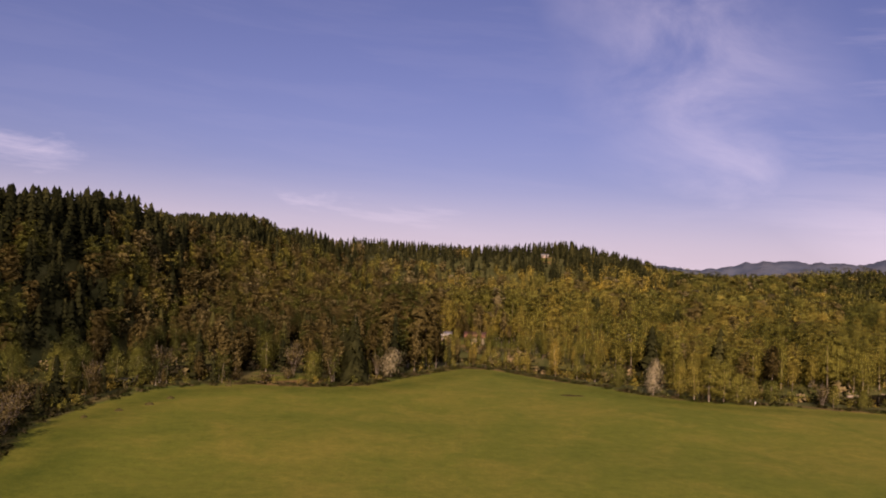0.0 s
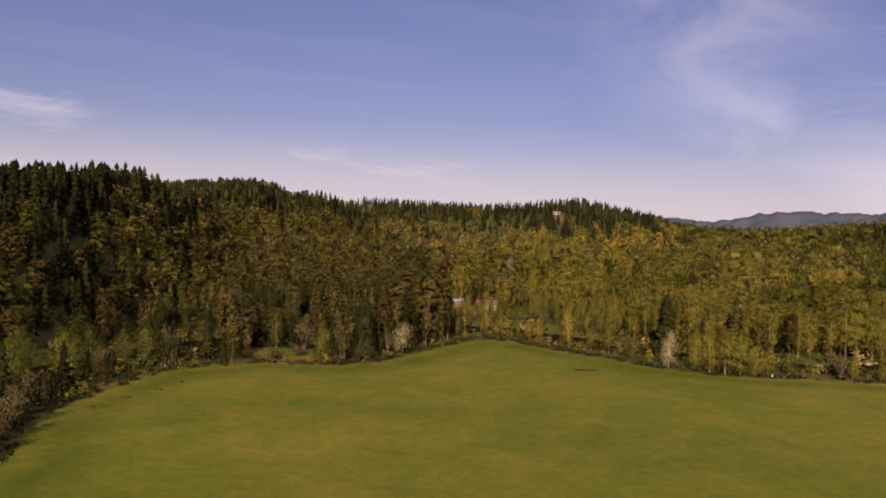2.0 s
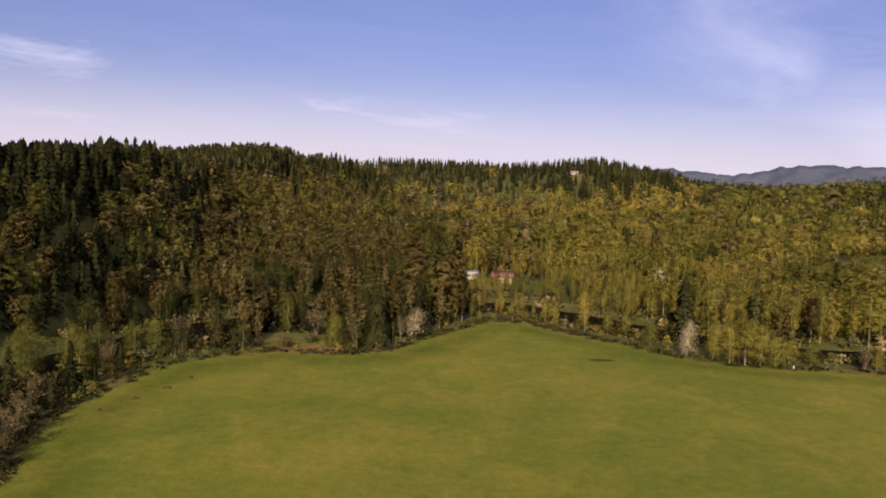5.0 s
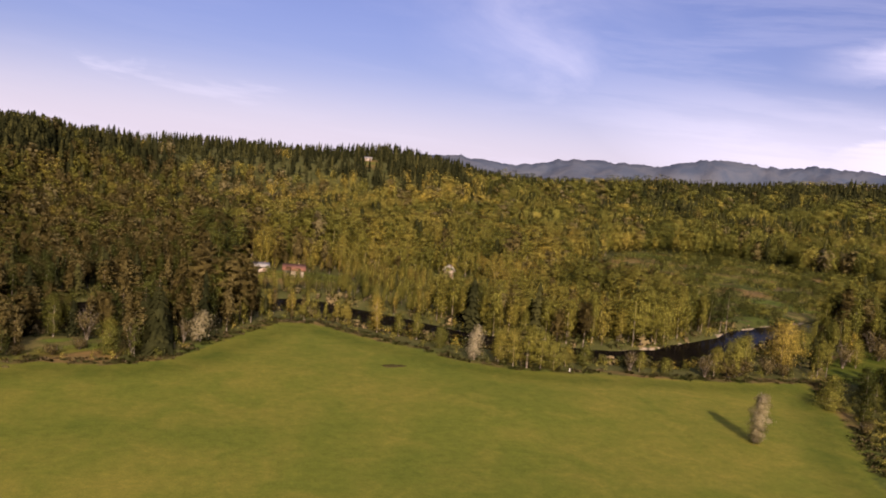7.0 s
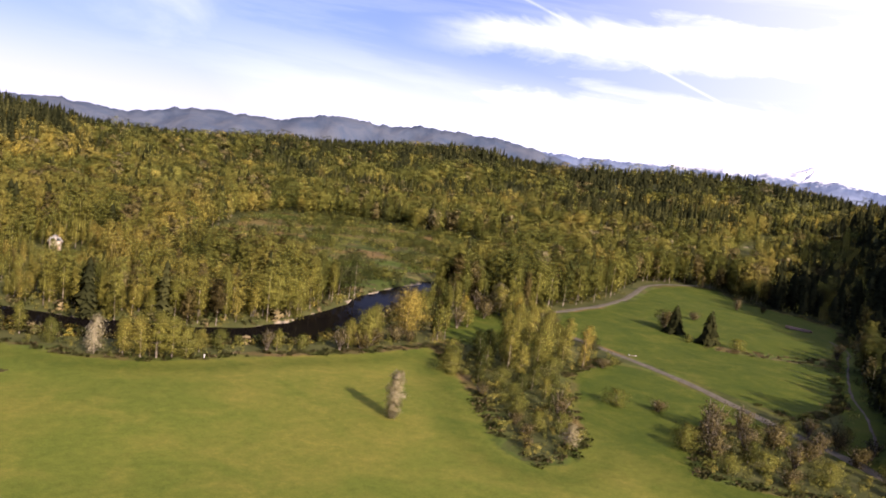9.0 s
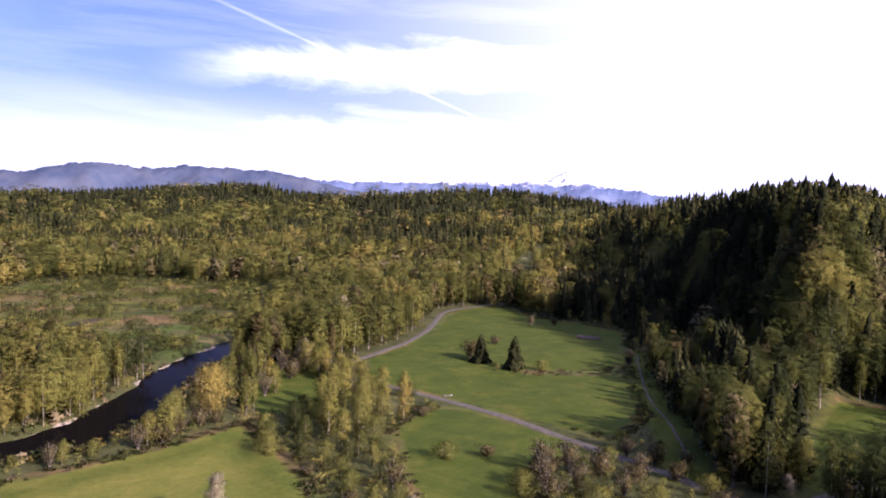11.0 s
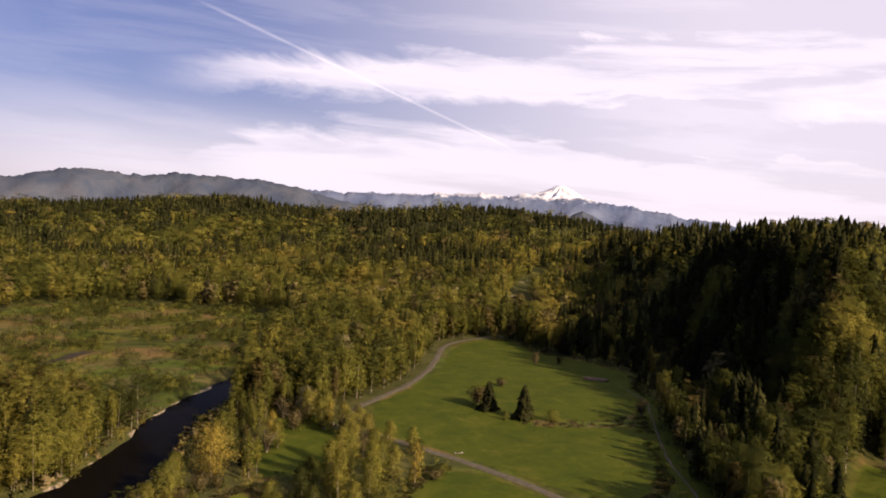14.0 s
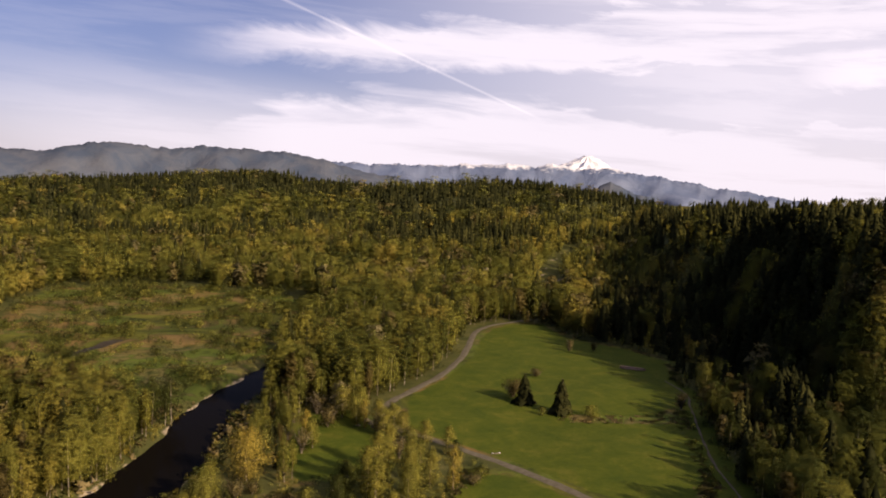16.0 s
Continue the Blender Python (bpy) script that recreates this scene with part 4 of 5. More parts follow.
def grow(x, y, R):
    """Kind, tint and ground height of a tree on this land: 0 broadleaf, 1 fir."""
    az, r = polar(x, y)
    z = land(x, y)
    fir = 0.06 + 0.55 * np.clip((z - 14) / 28, 0, 1) + 0.45 * waves(x, y, 110, 71) + 0.25 * waves(x, y, 37, 73)
    # extra firs in the far west, their darkness standing in for shade
    fir = np.where(az < 2, fir - 0.10 + 0.25 * waves(x, y, 28, 79) + 0.75 * np.clip((-24.5 - az) / 4, 0, 1), fir)
    fir = np.where((az > 60) & (az < 69) & (r < 640), fir - 0.35, fir)
    # firs crown the hills; below them they stand in groves
    fir = fir + np.clip((z - 25) / 6, 0, 1) * np.where(az < 16, 0.7, 0.0)
    far = np.clip((r - 520) / 300, 0, 1) * (az > 10)
    fir = fir + far * (0.28 + 0.55 * waves(x, y, 330, 86) + 0.35 * waves(x, y * 2.2, 170, 87) + 0.30 * np.clip((r - 1050) / 350, 0, 1) + np.where(az > 50, 0.25, 0.0))
    fir = np.where((az > 70.5) & (az < 76) & (r > 252), fir + 0.55, fir)
    fir = np.where((az > 75.2) & (r < 325), 0.10, np.where((az > 78) & (r < 385), 0.22 + 0.6 * np.clip((r - 318) / 20, 0, 1), fir))
    fir = np.where((az > 63) & (az < 71) & (r > 340) & (r < 620), 0.55 + 0.35 * waves(x, y, 40, 80), fir)
    fir = np.where((az < -12) & (az > -26) & (z < 5), 0.12, fir)
    fir = np.where((z < 6) & (az > -6) & (az < 62), 0.02 + 0.35 * np.clip((r - 330) / 120, 0, 1) * np.clip(waves(x, y, 80, 74) + 0.5 * waves(x, y, 30, 76), 0, 1), fir)
    fir = np.where((np.abs(x - 185) < 30) & (np.abs(y - 185) < 50), 0.0, fir)
    kind = (R.uniform(0, 1, len(x)) < fir).astype(int)
    tint = 0.37 + 0.20 * waves(x, y, 75, 72) + 0.17 * waves(x, y, 26, 78) + 0.06 * R.normal(size=len(x)) + np.where((z > 8), 0.06, 0.0)
    # fir tints drop in the far west and on the eastern hill: painted shade
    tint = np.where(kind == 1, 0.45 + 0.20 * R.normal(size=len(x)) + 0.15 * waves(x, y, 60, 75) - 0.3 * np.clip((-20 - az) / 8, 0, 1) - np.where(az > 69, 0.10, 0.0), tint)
    ochre = R.uniform(0, 1, len(x))
    warm = np.clip((az + 9) / 11, 0, 1)
    tint = np.where((kind == 0) & (r > 560), tint - 0.16 + 0.18 * waves(x, y * 1.8, 210, 88) + np.where(ochre < 0.10, 0.34, 0.0), tint)
    tint = np.where((kind == 0) & (az < 16) & (z > 5), 0.07 + (0.50 + 0.42 * warm) * tint + np.where(ochre < 0.22, 0.18 + 0.10 * warm, 0.0) + 0.20 * warm, tint)
    # shade of the eastern slope and its foot, painted by lower tints
    tint = np.where((kind == 0) & (az > 69.5), np.where(az < 75.2, tint - 0.22, tint - np.where(z < 15, 0.32, 0.02) + 0.12 * waves(x, y, 18, 85)), tint)
    tint = np.where((kind == 0) & (az > 60) & (az < 69.5) & (r > 330) & (r < 620), tint + 0.22 + 0.1 * R.normal(size=len(x)), tint)
    tint = np.where((kind == 0) & (z < 5) & (r < 480) & (az > -2) & (az < 60), tint + 0.07 + 0.10 * np.clip((34 - az) / 8, 0, 1), tint)
    # shade on the far western broadleaf trees, put into their tint
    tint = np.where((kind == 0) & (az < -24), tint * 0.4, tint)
    # lower tints on the low western ground
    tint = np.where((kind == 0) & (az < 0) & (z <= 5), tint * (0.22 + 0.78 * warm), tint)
    tint = np.where((kind == 0) & (az > 28) & (az < 62) & (r < 620), tint - 0.07, tint)
    return kind, np.clip(tint, 0.0, 0.86), z


def woods():
    rs = np.random.RandomState(3)
    fine_b = [low_broad(rs, 1, w, l, 560, 0.046, True, 10, 2.1) for w, l in ((0.27, 0.12), (0.23, 0.2), (0.33, 0.1), (0.26, 0.24))]
    fine_b += [low_broad(rs, 1, w, l, 560, 0.052, True, 9, 1.6) for w, l in ((0.50, 0.08), (0.60, 0.12), (0.44, 0.16))]
    fine_f = [low_fir(rs, 1, w, 9, 6, 76, 0.072) for w in (0.36, 0.30, 0.43)]
    near_b = [low_broad(rs, 1, w, l, 300, 0.066, True, 8, 2.0) for w, l in ((0.36, 0.12), (0.31, 0.2), (0.42, 0.1), (0.38, 0.15))]
    near_b += [low_broad(rs, 1, w, l, 300, 0.075, False, 8, 1.6) for w, l in ((0.55, 0.1), (0.62, 0.12), (0.48, 0.1))]
    near_f = [low_fir(rs, 1, w, 7, 6, 60, 0.085) for w in (0.40, 0.33, 0.47)]
    far_b = [low_broad(rs, 1, w, l, 140, 0.110, False, 7, 1.8) for w, l in ((0.50, 0.15), (0.62, 0.12), (0.46, 0.2))]
    far_b += [low_broad(rs, 1, w, l, 140, 0.115, False, 7, 1.5) for w, l in ((0.72, 0.1), (0.80, 0.1), (0.66, 0.1))]
    far_f = [low_fir(rs, 1, w, 5, 4, 16, 0.12) for w in (0.34, 0.28, 0.38)]
    tiny_b = [low_broad(rs, 1, w, 0.1, 40, 0.23, False, 4) for w in (0.75, 0.9, 0.80, 1.0)]
    tiny_f = [low_fir(rs, 1, w, 3, 3, 4, 0.2) for w in (0.42, 0.35)]
    bands = [("riverside_woods", 4.1, 0, 300, fine_b, fine_f, "dense spring-green woods with pale trunks along the river"),
             ("valley_woods", 5.4, 300, 500, near_b, near_f, "olive-green broadleaf woods filling the valley floor"),
             ("hillside_woods", 8.4, 500, 900, far_b, far_f, "mixed olive broadleaf and dark fir woods on the hillside"),
             ("western_woods", 3.3, 140, 430, near_b, near_f, "brownish-green trees and firs covering the western hillside"),
             ("distant_woods", 13.0, 900, 1950, tiny_b, tiny_f, "far wooded plateau of dark firs and yellow-green trees")]
    for name, step, r0, r1, tb, tf, label in bands:
        x, y = jitter(R, -0.9 * r1 if r1 < 400 else -0.66 * r1, r1, -60 if r1 < 600 else 0, r1 + 20, step)
        az, r = polar(x, y)
        keep = (r >= r0) & (r < r1) & (az > (-56 if r1 < 400 else -44)) & (az < 96) & ((r > 90) | ((x < -50) & (r > 62))) & (r < np.interp(az, HA[:, 0], HA[:, 2]) + 160)
        slope = (az > -36) & (az < -3) & (r > 140) & (r < 430) & (r > np.interp(az, HA[:, 0], HA[:, 1]) + 6)
        keep &= slope if name == "western_woods" else ~slope
        x, y = x[keep], y[keep]
        ok = ~open_land(x, y)
        ok &= ~((x > 140) & (x < 194) & (y > 96) & (y < 178)) & ~((x > 160) & (y > 62) & (y < 114 + 0.5 * (x - 204)) & (y > 95 + 0.50 * (x - 204) - 3.5) & (x < 300))
        for p in (HEDGE, CLUMP, NEAR_BANK):
            ok &= ~inside(p, x, y)
        ok &= ~(inside(WESTBANK, x, y) & (x > -0.84 * y - 8) & (river_gap(x, y) < 7))
        x, y = x[ok], y[ok]
        kind, tint, z = grow(x, y, R)
        n = len(x)
        hgt = np.where(kind == 1, R.uniform(15, 22.5, n), R.uniform(11.5, 19, n) + 1.5 * waves(x, y, 45, 77)) * (np.where(kind == 1, 0.82, 1.1) if r1 > 950 else 1.0)
        hgt = np.where(inside(YOUNG, x, y), hgt * np.where((y > 216) & (y < 318) & (x < 50), 0.36, np.where((y > 240) & (y < 318), np.where(x > 84, 0.72, 0.42), 0.72)), hgt)
        hgt = np.where((x > 60) & (x < 160) & (y > 200) & (y < 330), hgt * 0.84, hgt)
        hgt = np.where((x > 118) & (x < 178) & (y > 176) & (y < 228) & (y < 236 - 0.9 * (150 - x)), hgt * 0.55, hgt)
        edge = np.maximum(signed(FIELD_1, x, y), signed(FIELD_2, x, y))
        hgt = np.where(edge > -8, hgt * R.uniform(0.3, 0.8, n), hgt)
        # lower growth at the foot of the eastern hill
        hgt = np.where((kind == 0) & (x > 310) & (y < 230) & (y > 150), hgt * R.uniform(0.55, 1.1, n), hgt)
        hgt = np.where((signed(FIELD_2, x, y) > -26) & (x > 190) & (y < 200), hgt * 0.66, hgt)
        # the trees of the western hill are smaller and rounder than those by the river
        west = np.clip((13 - polar(x, y)[0]) / 8, 0, 1) * np.where(polar(x, y)[0] < -4, 1.0, np.clip((z - 0.5) / 3, 0, 1))
        hgt = hgt * (1 - 0.48 * west)
        knoll = np.hypot(x - KNOLL[0], y - KNOLL[1]) < 60
        hgt = np.where(knoll & (kind == 1), hgt * 1.5, hgt)
        which = np.where(kind == 1, R.randint(len(tf), size=n), 0)
        half = (len(tb) + 1) // 2
        round_ = R.uniform(0, 1, n) < np.where(z > 3, 0.85, 0.25)
        which = np.where(kind == 0, np.where(round_, half + R.randint(len(tb) - half, size=n), R.randint(half, size=n)), which)
        wide = np.where(kind == 1, R.uniform(0.85, 1.2, n), R.uniform(0.9, 1.4, n)) * (1.0 if r1 < 950 else 1.15) * (1 + 0.12 * west)
        spots = np.stack([x, y, hgt, wide, R.uniform(0, 6.28, n), which, tint], -1)
        # budding trees, still brown, chiefly on the western hill
        west_az = np.clip((6 - polar(x, y)[0]) / 10, 0, 1)
        brown = (kind == 0) & (R.uniform(0, 1, n) < 0.07 + 0.45 * west_az)
        spots[brown, 6] = np.clip(0.31 + 0.11 * R.normal(size=int(brown.sum())) + 0.05 * (1 - west_az[brown]), 0.02, 0.7)
        # the far western ones are tinted darker too, as painted shade
        spots[brown, 6] *= np.where(polar(x, y)[0][brown] < -25, 0.4, 1.0)
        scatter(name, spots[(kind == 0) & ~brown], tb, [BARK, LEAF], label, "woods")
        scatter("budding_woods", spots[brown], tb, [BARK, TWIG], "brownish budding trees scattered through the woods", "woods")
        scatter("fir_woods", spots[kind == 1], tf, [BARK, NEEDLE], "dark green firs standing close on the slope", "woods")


woods()


# ---- single trees and bushes ----
def single_trees():
    rs = np.random.RandomState(17)
    kinds = {
        "olive": tree_thing("broadleaf_tree", *(lambda w, c: (w, tint_crown(c, 0.42)))(*broad_tree(rs, 10, 6.2, 0.10, 16, 260, 0.38)), LEAF, "olive-green leafing tree at the edge of the pasture", "tree", "field edge trees"),
        "tall": tree_thing("cottonwood_tree", *(lambda w, c: (w, tint_crown(c, 0.42)))(*broad_tree(rs, 10, 3.9, 0.12, 18, 200, 0.36)), LEAF, "tall slender spring-green cottonwood with a pale trunk", "tree", "field edge trees"),
        "yellow": tree_thing("maple_tree", *(lambda w, c: (w, tint_crown(c, 0.84)))(*broad_tree(rs, 10, 9.5, 0.04, 24, 300, 0.38)), LEAF, "round yellow-green flowering maple by the river", "tree"),
        "gold": tree_thing("yellow_tree", *(lambda w, c: (w, tint_crown(c, 0.93)))(*broad_tree(rs, 10, 4.8, 0.08, 14, 200, 0.36)), LEAF, "narrow bright yellow leafing tree beside the road", "tree"),
        "twig": tree_thing("budding_tree", *(lambda w, c: (w, tint_crown(c, 0.34)))(*twig_tree(rs, 10, 5.6, 16, 1700, 0.27)), TWIG, "bare brownish-pink budding tree with fine twigs", "tree", "budding trees"),
        "lone": tree_thing("budding_tree", *(lambda w, c: (w, tint_crown(c, 0.88)))(*broad_tree(rs, 10, 4.2, 0.03, 24, 560, 0.18, 0.7)), TWIG, "pinkish budding tree with fine twigs", "tree"),
        # darker copy of the broadleaf tree; its tint partly stands in for shade
        "dark": tree_thing("broadleaf_tree", *(lambda w, c: (w, tint_crown(c, 0.10)))(*broad_tree(rs, 10, 6.0, 0.05, 14, 260, 0.42)), LEAF, "dark green tree below the shaded slope", "tree", "slope foot trees"),
        "blossom": tree_thing("blossom_tree", *(lambda w, c: (w, tint_crown(c, 0.84)))(*broad_tree(rs, 10, 8.5, 0.06, 16, 190, 0.38)), TWIG, "pale pinkish-white blossoming tree at the field edge", "tree", "blossom trees"),
        "shrub": tree_thing("shrub", *(lambda w, c: (w, tint_crown(c, 0.26)))(*broad_tree(rs, 10, 15, 0.02, 16, 150, 0.8)), LEAF, "dark green dense shrub on the field margin", "shrub", "field shrubs"),
        "brown": tree_thing("brown_shrub", *(lambda w, c: (w, tint_crown(c, 0.35)))(*twig_tree(rs, 10, 14, 18, 2200, 0.46)), TWIG, "brown leafless shrub on the river bank", "shrub", "bank shrubs"),
        "fir": tree_thing("fir_tree", *fir_tree(rs, 10, 5.6, 15, 10), NEEDLE, "dark green fir standing alone in the pasture", "tree", "pasture firs"),
    }
    used = set()

    def put(kind, x, y, h, wide=1.0, label="", turn=None):
        turn = rs.uniform(0, 6.28) if turn is None else turn
        m = place(None, x, y, h / 10, turn, wide)
        ob = copy_thing(kinds[kind], m) if kind in used else kinds[kind]
        ob.matrix_basis = m
        used.add(kind)
        if label:
            ob["label"] = label
        return ob

    # in the open pasture
    put("lone", 86.4, 130.5, 8.8, 1.0, "lone pinkish-brown budding tree in the open pasture")
    put("fir", 238.8, 173.5, 10.6, 1.35)
    put("fir", 237.0, 159.0, 11.9, 1.3)
    put("brown", 243.5, 180.5, 7.4, 0.85, "bare brown thicket beside a fir in the pasture")
    put("shrub", 231.5, 163.0, 2.6, 0.8)
    put("shrub", 240.0, 150.0, 3.6, 1.2)
    put("brown", 331.0, 203.0, 6.0, 0.5, "tan budding bush at the far end of the pasture")
    put("brown", 339.0, 195.0, 4.6, 0.6, "tan budding bush at the far end of the pasture")
    put("brown", 277.5, 190.5, 3.6, 1.1, "low bare thicket in the pasture")
    put("twig", 270.5, 131.5, 7.0, 1.2)
    # before the houses
    for x, y, h, k, w in ((10.2, 287, 3.2, "olive", 1.2), (0.5, 293, 2.8, "olive", 1.3), (4.5, 295, 3.2, "shrub", 0.8), (72.5, 309, 5.6, "olive", 1.1), (77.8, 311, 4.8, "olive", 1.2)):
        put(k, x, y, h, w)
    # river bank and field corner
    put("yellow", 132.5, 187.0, 12.5)
    put("blossom", 49.8, 183.6, 8.0, 0.66, "pale pinkish blossoming tree on the river bank")
    put("gold", 31.0, 208.5, 9.5, 1.1, "bright yellow-green leafing tree on the river bank")
    put("blossom", -10.7, 190.0, 6.8, 1.05)
    put("twig", -14.0, 187.5, 6.5, 0.7)
    put("fir", -18.6, 178.5, 15.5, 0.95, "dark fir at the wooded corner of the pasture")
    put("fir", -21.5, 182.0, 13.0, 0.95, "dark fir at the wooded corner of the pasture")
    for x, y, h, k, w in ((36, 205, 6, "tall", 1.3), (40, 202, 7, "tall", 1.2), (44, 194, 5, "shrub", 0.7), (55, 182, 8, "olive", 1.0), (58, 180, 9, "olive", 1.0), (61, 179, 10, "tall", 1.4),
                          (64, 178.5, 9, "olive", 1.1), (67, 178, 6.5, "shrub", 0.7), (71, 181, 5, "olive", 1.2), (76, 182, 4.5, "shrub", 0.8), (86, 178.5, 6, "twig", 1.1)):
        put(k, x, y, h, w)
    for x, y, h, k, w in ((88.5, 178.5, 5, "olive", 1.0), (95, 178.5, 3.6, "shrub", 0.7), (104, 176, 6.0, "twig", 1.3), (107, 177, 7.0, "olive", 1.1), (110, 176, 5.5, "brown", 1.0), (114, 177.5, 5.5, "brown", 1.0),
                          (116, 182, 8.5, "olive", 1.2), (120, 184, 9.0, "olive", 1.0), (124, 181, 5.0, "brown", 0.9), (128, 180, 3.5, "brown", 0.9)):
        put(k, x, y, h, w)
    # the hedge between the pastures
    for x, y, h, k, w in ((119.5, 153, 4.2, "shrub", 1.0), (122.5, 157, 3.8, "shrub", 1.0), (127, 160, 4.5, "dark", 1.6), (131, 166, 4.2, "shrub", 0.9), (126, 150, 4.5, "dark", 1.4), (120, 144, 3.6, "dark", 1.4),
                          (131, 153, 6, "dark", 1.2), (116, 127, 3.2, "dark", 1.4), (126, 136, 4.2, "dark", 1.3), (135, 160, 7.5, "dark", 1.2), (144, 166, 6.5, "dark", 1.3), (150, 172, 4.0, "shrub", 0.9),
                          (110, 116, 3.6, "shrub", 0.8), (133, 134, 4.2, "dark", 1.3), (137, 152, 13.0, "tall", 1.0)):
        put(k, x, y, h, w)
    for x, y, h, k, w in ((141, 157, 13, "tall", 1.1), (147, 159, 14, "tall", 1.0), (151, 153, 13, "olive", 0.7), (146, 149, 12.5, "tall", 1.1), (153, 163, 12, "olive", 0.8), (159, 167, 12, "tall", 1.1),
                          (141, 146, 11, "olive", 0.8), (134, 145, 8, "olive", 0.9), (139, 140, 6, "shrub", 0.6), (130, 137, 6.0, "dark", 1.1), (127, 130, 5.0, "olive", 0.9), (122, 124, 4.2, "dark", 1.0),
                          (118, 118, 7.0, "twig", 1.2), (113, 113, 4.0, "shrub", 0.7), (109, 107, 4.4, "blossom", 0.9)):
        put(k, x, y, h, w)
    for x, y, h, k, w in ((112, 124, 4.0, "shrub", 0.9), (118, 131, 4.0, "shrub", 1.0), (123, 140, 4.5, "shrub", 0.9), (105, 114, 3.0, "brown", 0.9), (101, 110, 2.4, "brown", 0.9), (108, 120, 3.0, "brown", 0.9),
                          (114, 136, 3.0, "brown", 0.8), (157, 152, 9, "olive", 0.9), (164, 160, 8.0, "olive", 0.9), (166, 146, 3.0, "brown", 1.2), (171, 147, 2.5, "shrub", 1.0), (160, 147.5, 10.5, "gold", 0.85),
                          (168, 170, 7, "twig", 1.2), (160, 193, 8, "olive", 1.0), (187, 209, 9.5, "blossom", 0.9)):
        put(k, x, y, h, w)
    for x, y, h, k, w in ((183, 214, 8.0, "twig", 1.3), (163, 199, 8.5, "gold", 0.9), (184, 190, 9, "olive", 1.1), (182, 194, 8.5, "gold", 0.8), (190, 203, 9.5, "olive", 1.0), (203, 213, 10, "olive", 0.9),
                          (180, 187, 7, "twig", 1.2), (186, 200, 6, "twig", 1.2), (155, 192, 7.5, "twig", 1.2), (196, 211, 11, "olive", 1.1), (200, 215, 12, "olive", 1.0), (176, 203, 7, "brown", 0.8),
                          (182.5, 180, 7.5, "olive", 1.1), (180, 185, 8.5, "olive", 1.1), (183, 198, 9.5, "olive", 1.0), (178, 174, 5.0, "shrub", 0.8), (184, 166, 6.0, "olive", 1.2), (181.5, 172, 7.0, "olive", 1.2), (180, 160, 4.5, "dark", 1.4), (185.5, 186, 8.5, "olive", 1.1), (191, 204, 9.5, "olive", 1.0), (185.5, 206, 10, "olive", 1.0), (141, 122, 3.6, "shrub", 1.2), (147.5, 115.5, 3.0, "brown", 1.2)):
        put(k, x, y, h, w)
    # thicket in front of the second pasture
    for x, y, h, k, w in ((138, 97, 7.5, "twig", 1.2), (145, 101, 8.5, "twig", 1.3), (151, 98, 7.5, "twig", 1.2), (133, 93, 5.5, "brown", 0.8), (141, 91, 6.5, "twig", 1.3), (151, 91, 6.0, "brown", 0.8),
                          (128, 87, 3.5, "shrub", 1.0), (136, 85, 3.8, "shrub", 1.0), (144, 83, 5.5, "twig", 1.3), (152, 84, 5.0, "brown", 0.9), (134, 79, 3.8, "brown", 1.0), (142, 76, 4.2, "shrub", 0.9),
                          (157, 92, 5.0, "shrub", 0.8), (131, 98, 4.0, "shrub", 0.9)):
        put(k, x, y, h, w)
    for x, y, h, k, w in ((136, 101, 3.6, "shrub", 1.0), (147, 93, 4.5, "dark", 1.4), (138, 89, 4.5, "dark", 1.4), (158, 85, 5.5, "twig", 1.2), (149, 104, 4.0, "dark", 1.4), (166, 85, 5.0, "brown", 0.8),
                          (168, 92, 5.0, "twig", 1.3), (159, 78, 4.5, "brown", 0.9), (154, 70, 4.0, "shrub", 0.9), (165, 78, 5.0, "twig", 1.4), (148, 66, 4.0, "brown", 1.0), (160, 70, 4.5, "dark", 1.4),
                          (171, 86, 4.0, "dark", 1.4), (173, 95, 3.6, "shrub", 0.8)):
        put(k, x, y, h, w)
    # beside the path
    for x, y, h, k, w in ((172, 71, 11, "twig", 1.2), (169, 63, 11, "olive", 1.2), (170, 57, 10, "olive", 1.1), (164, 58, 4, "blossom", 0.8), (176, 66, 11, "dark", 1.1), (181, 62, 11, "dark", 1.1), (190, 65, 12, "dark", 1.1), (184, 72, 12, "dark", 1.2)):
        put(k, x, y, h, w)
    # below the dark slope; the dark trees carry its shade in their tint
    for x, y, h, k, w in ((222, 82, 8, "twig", 1.1), (230, 87, 11, "dark", 1.1), (227, 78, 11, "olive", 0.9), (236, 93, 10.5, "dark", 1.2),
                          (240, 106, 7, "twig", 1.1), (248, 107, 9, "dark", 0.9), (256, 113, 7.5, "twig", 1.2), (262, 106, 11, "dark", 1.1), (246, 98, 11, "dark", 1.1), (253, 92, 12, "dark", 1.1),
                          (216, 78, 8, "twig", 1.0), (239, 84, 12, "dark", 1.0), (219, 87, 9, "dark", 1.0)):
        put(k, x, y, h, w)
    # west bank of the river
    for x, y, h, k, w in ((-60, 115, 6.5, "twig", 1.4), (-57.5, 108, 6.0, "twig", 1.5), (-55.5, 101.5, 6.0, "twig", 1.5), (-54, 95, 5.5, "twig", 1.5), (-61, 104, 7, "twig", 1.4), (-64, 124, 6, "brown", 1.0), (-70, 146, 11, "dark", 0.9), (-66, 142, 9, "dark", 1.0), (-66, 150, 10, "dark", 0.9),
                          (-62, 145, 7, "twig", 1.0), (-73, 138, 11, "dark", 1.0), (-77, 146, 11, "dark", 1.0), (-61, 154, 8, "dark", 0.9), (-59, 159, 7.5, "shrub", 0.7)):
        put(k, x, y, h, w)
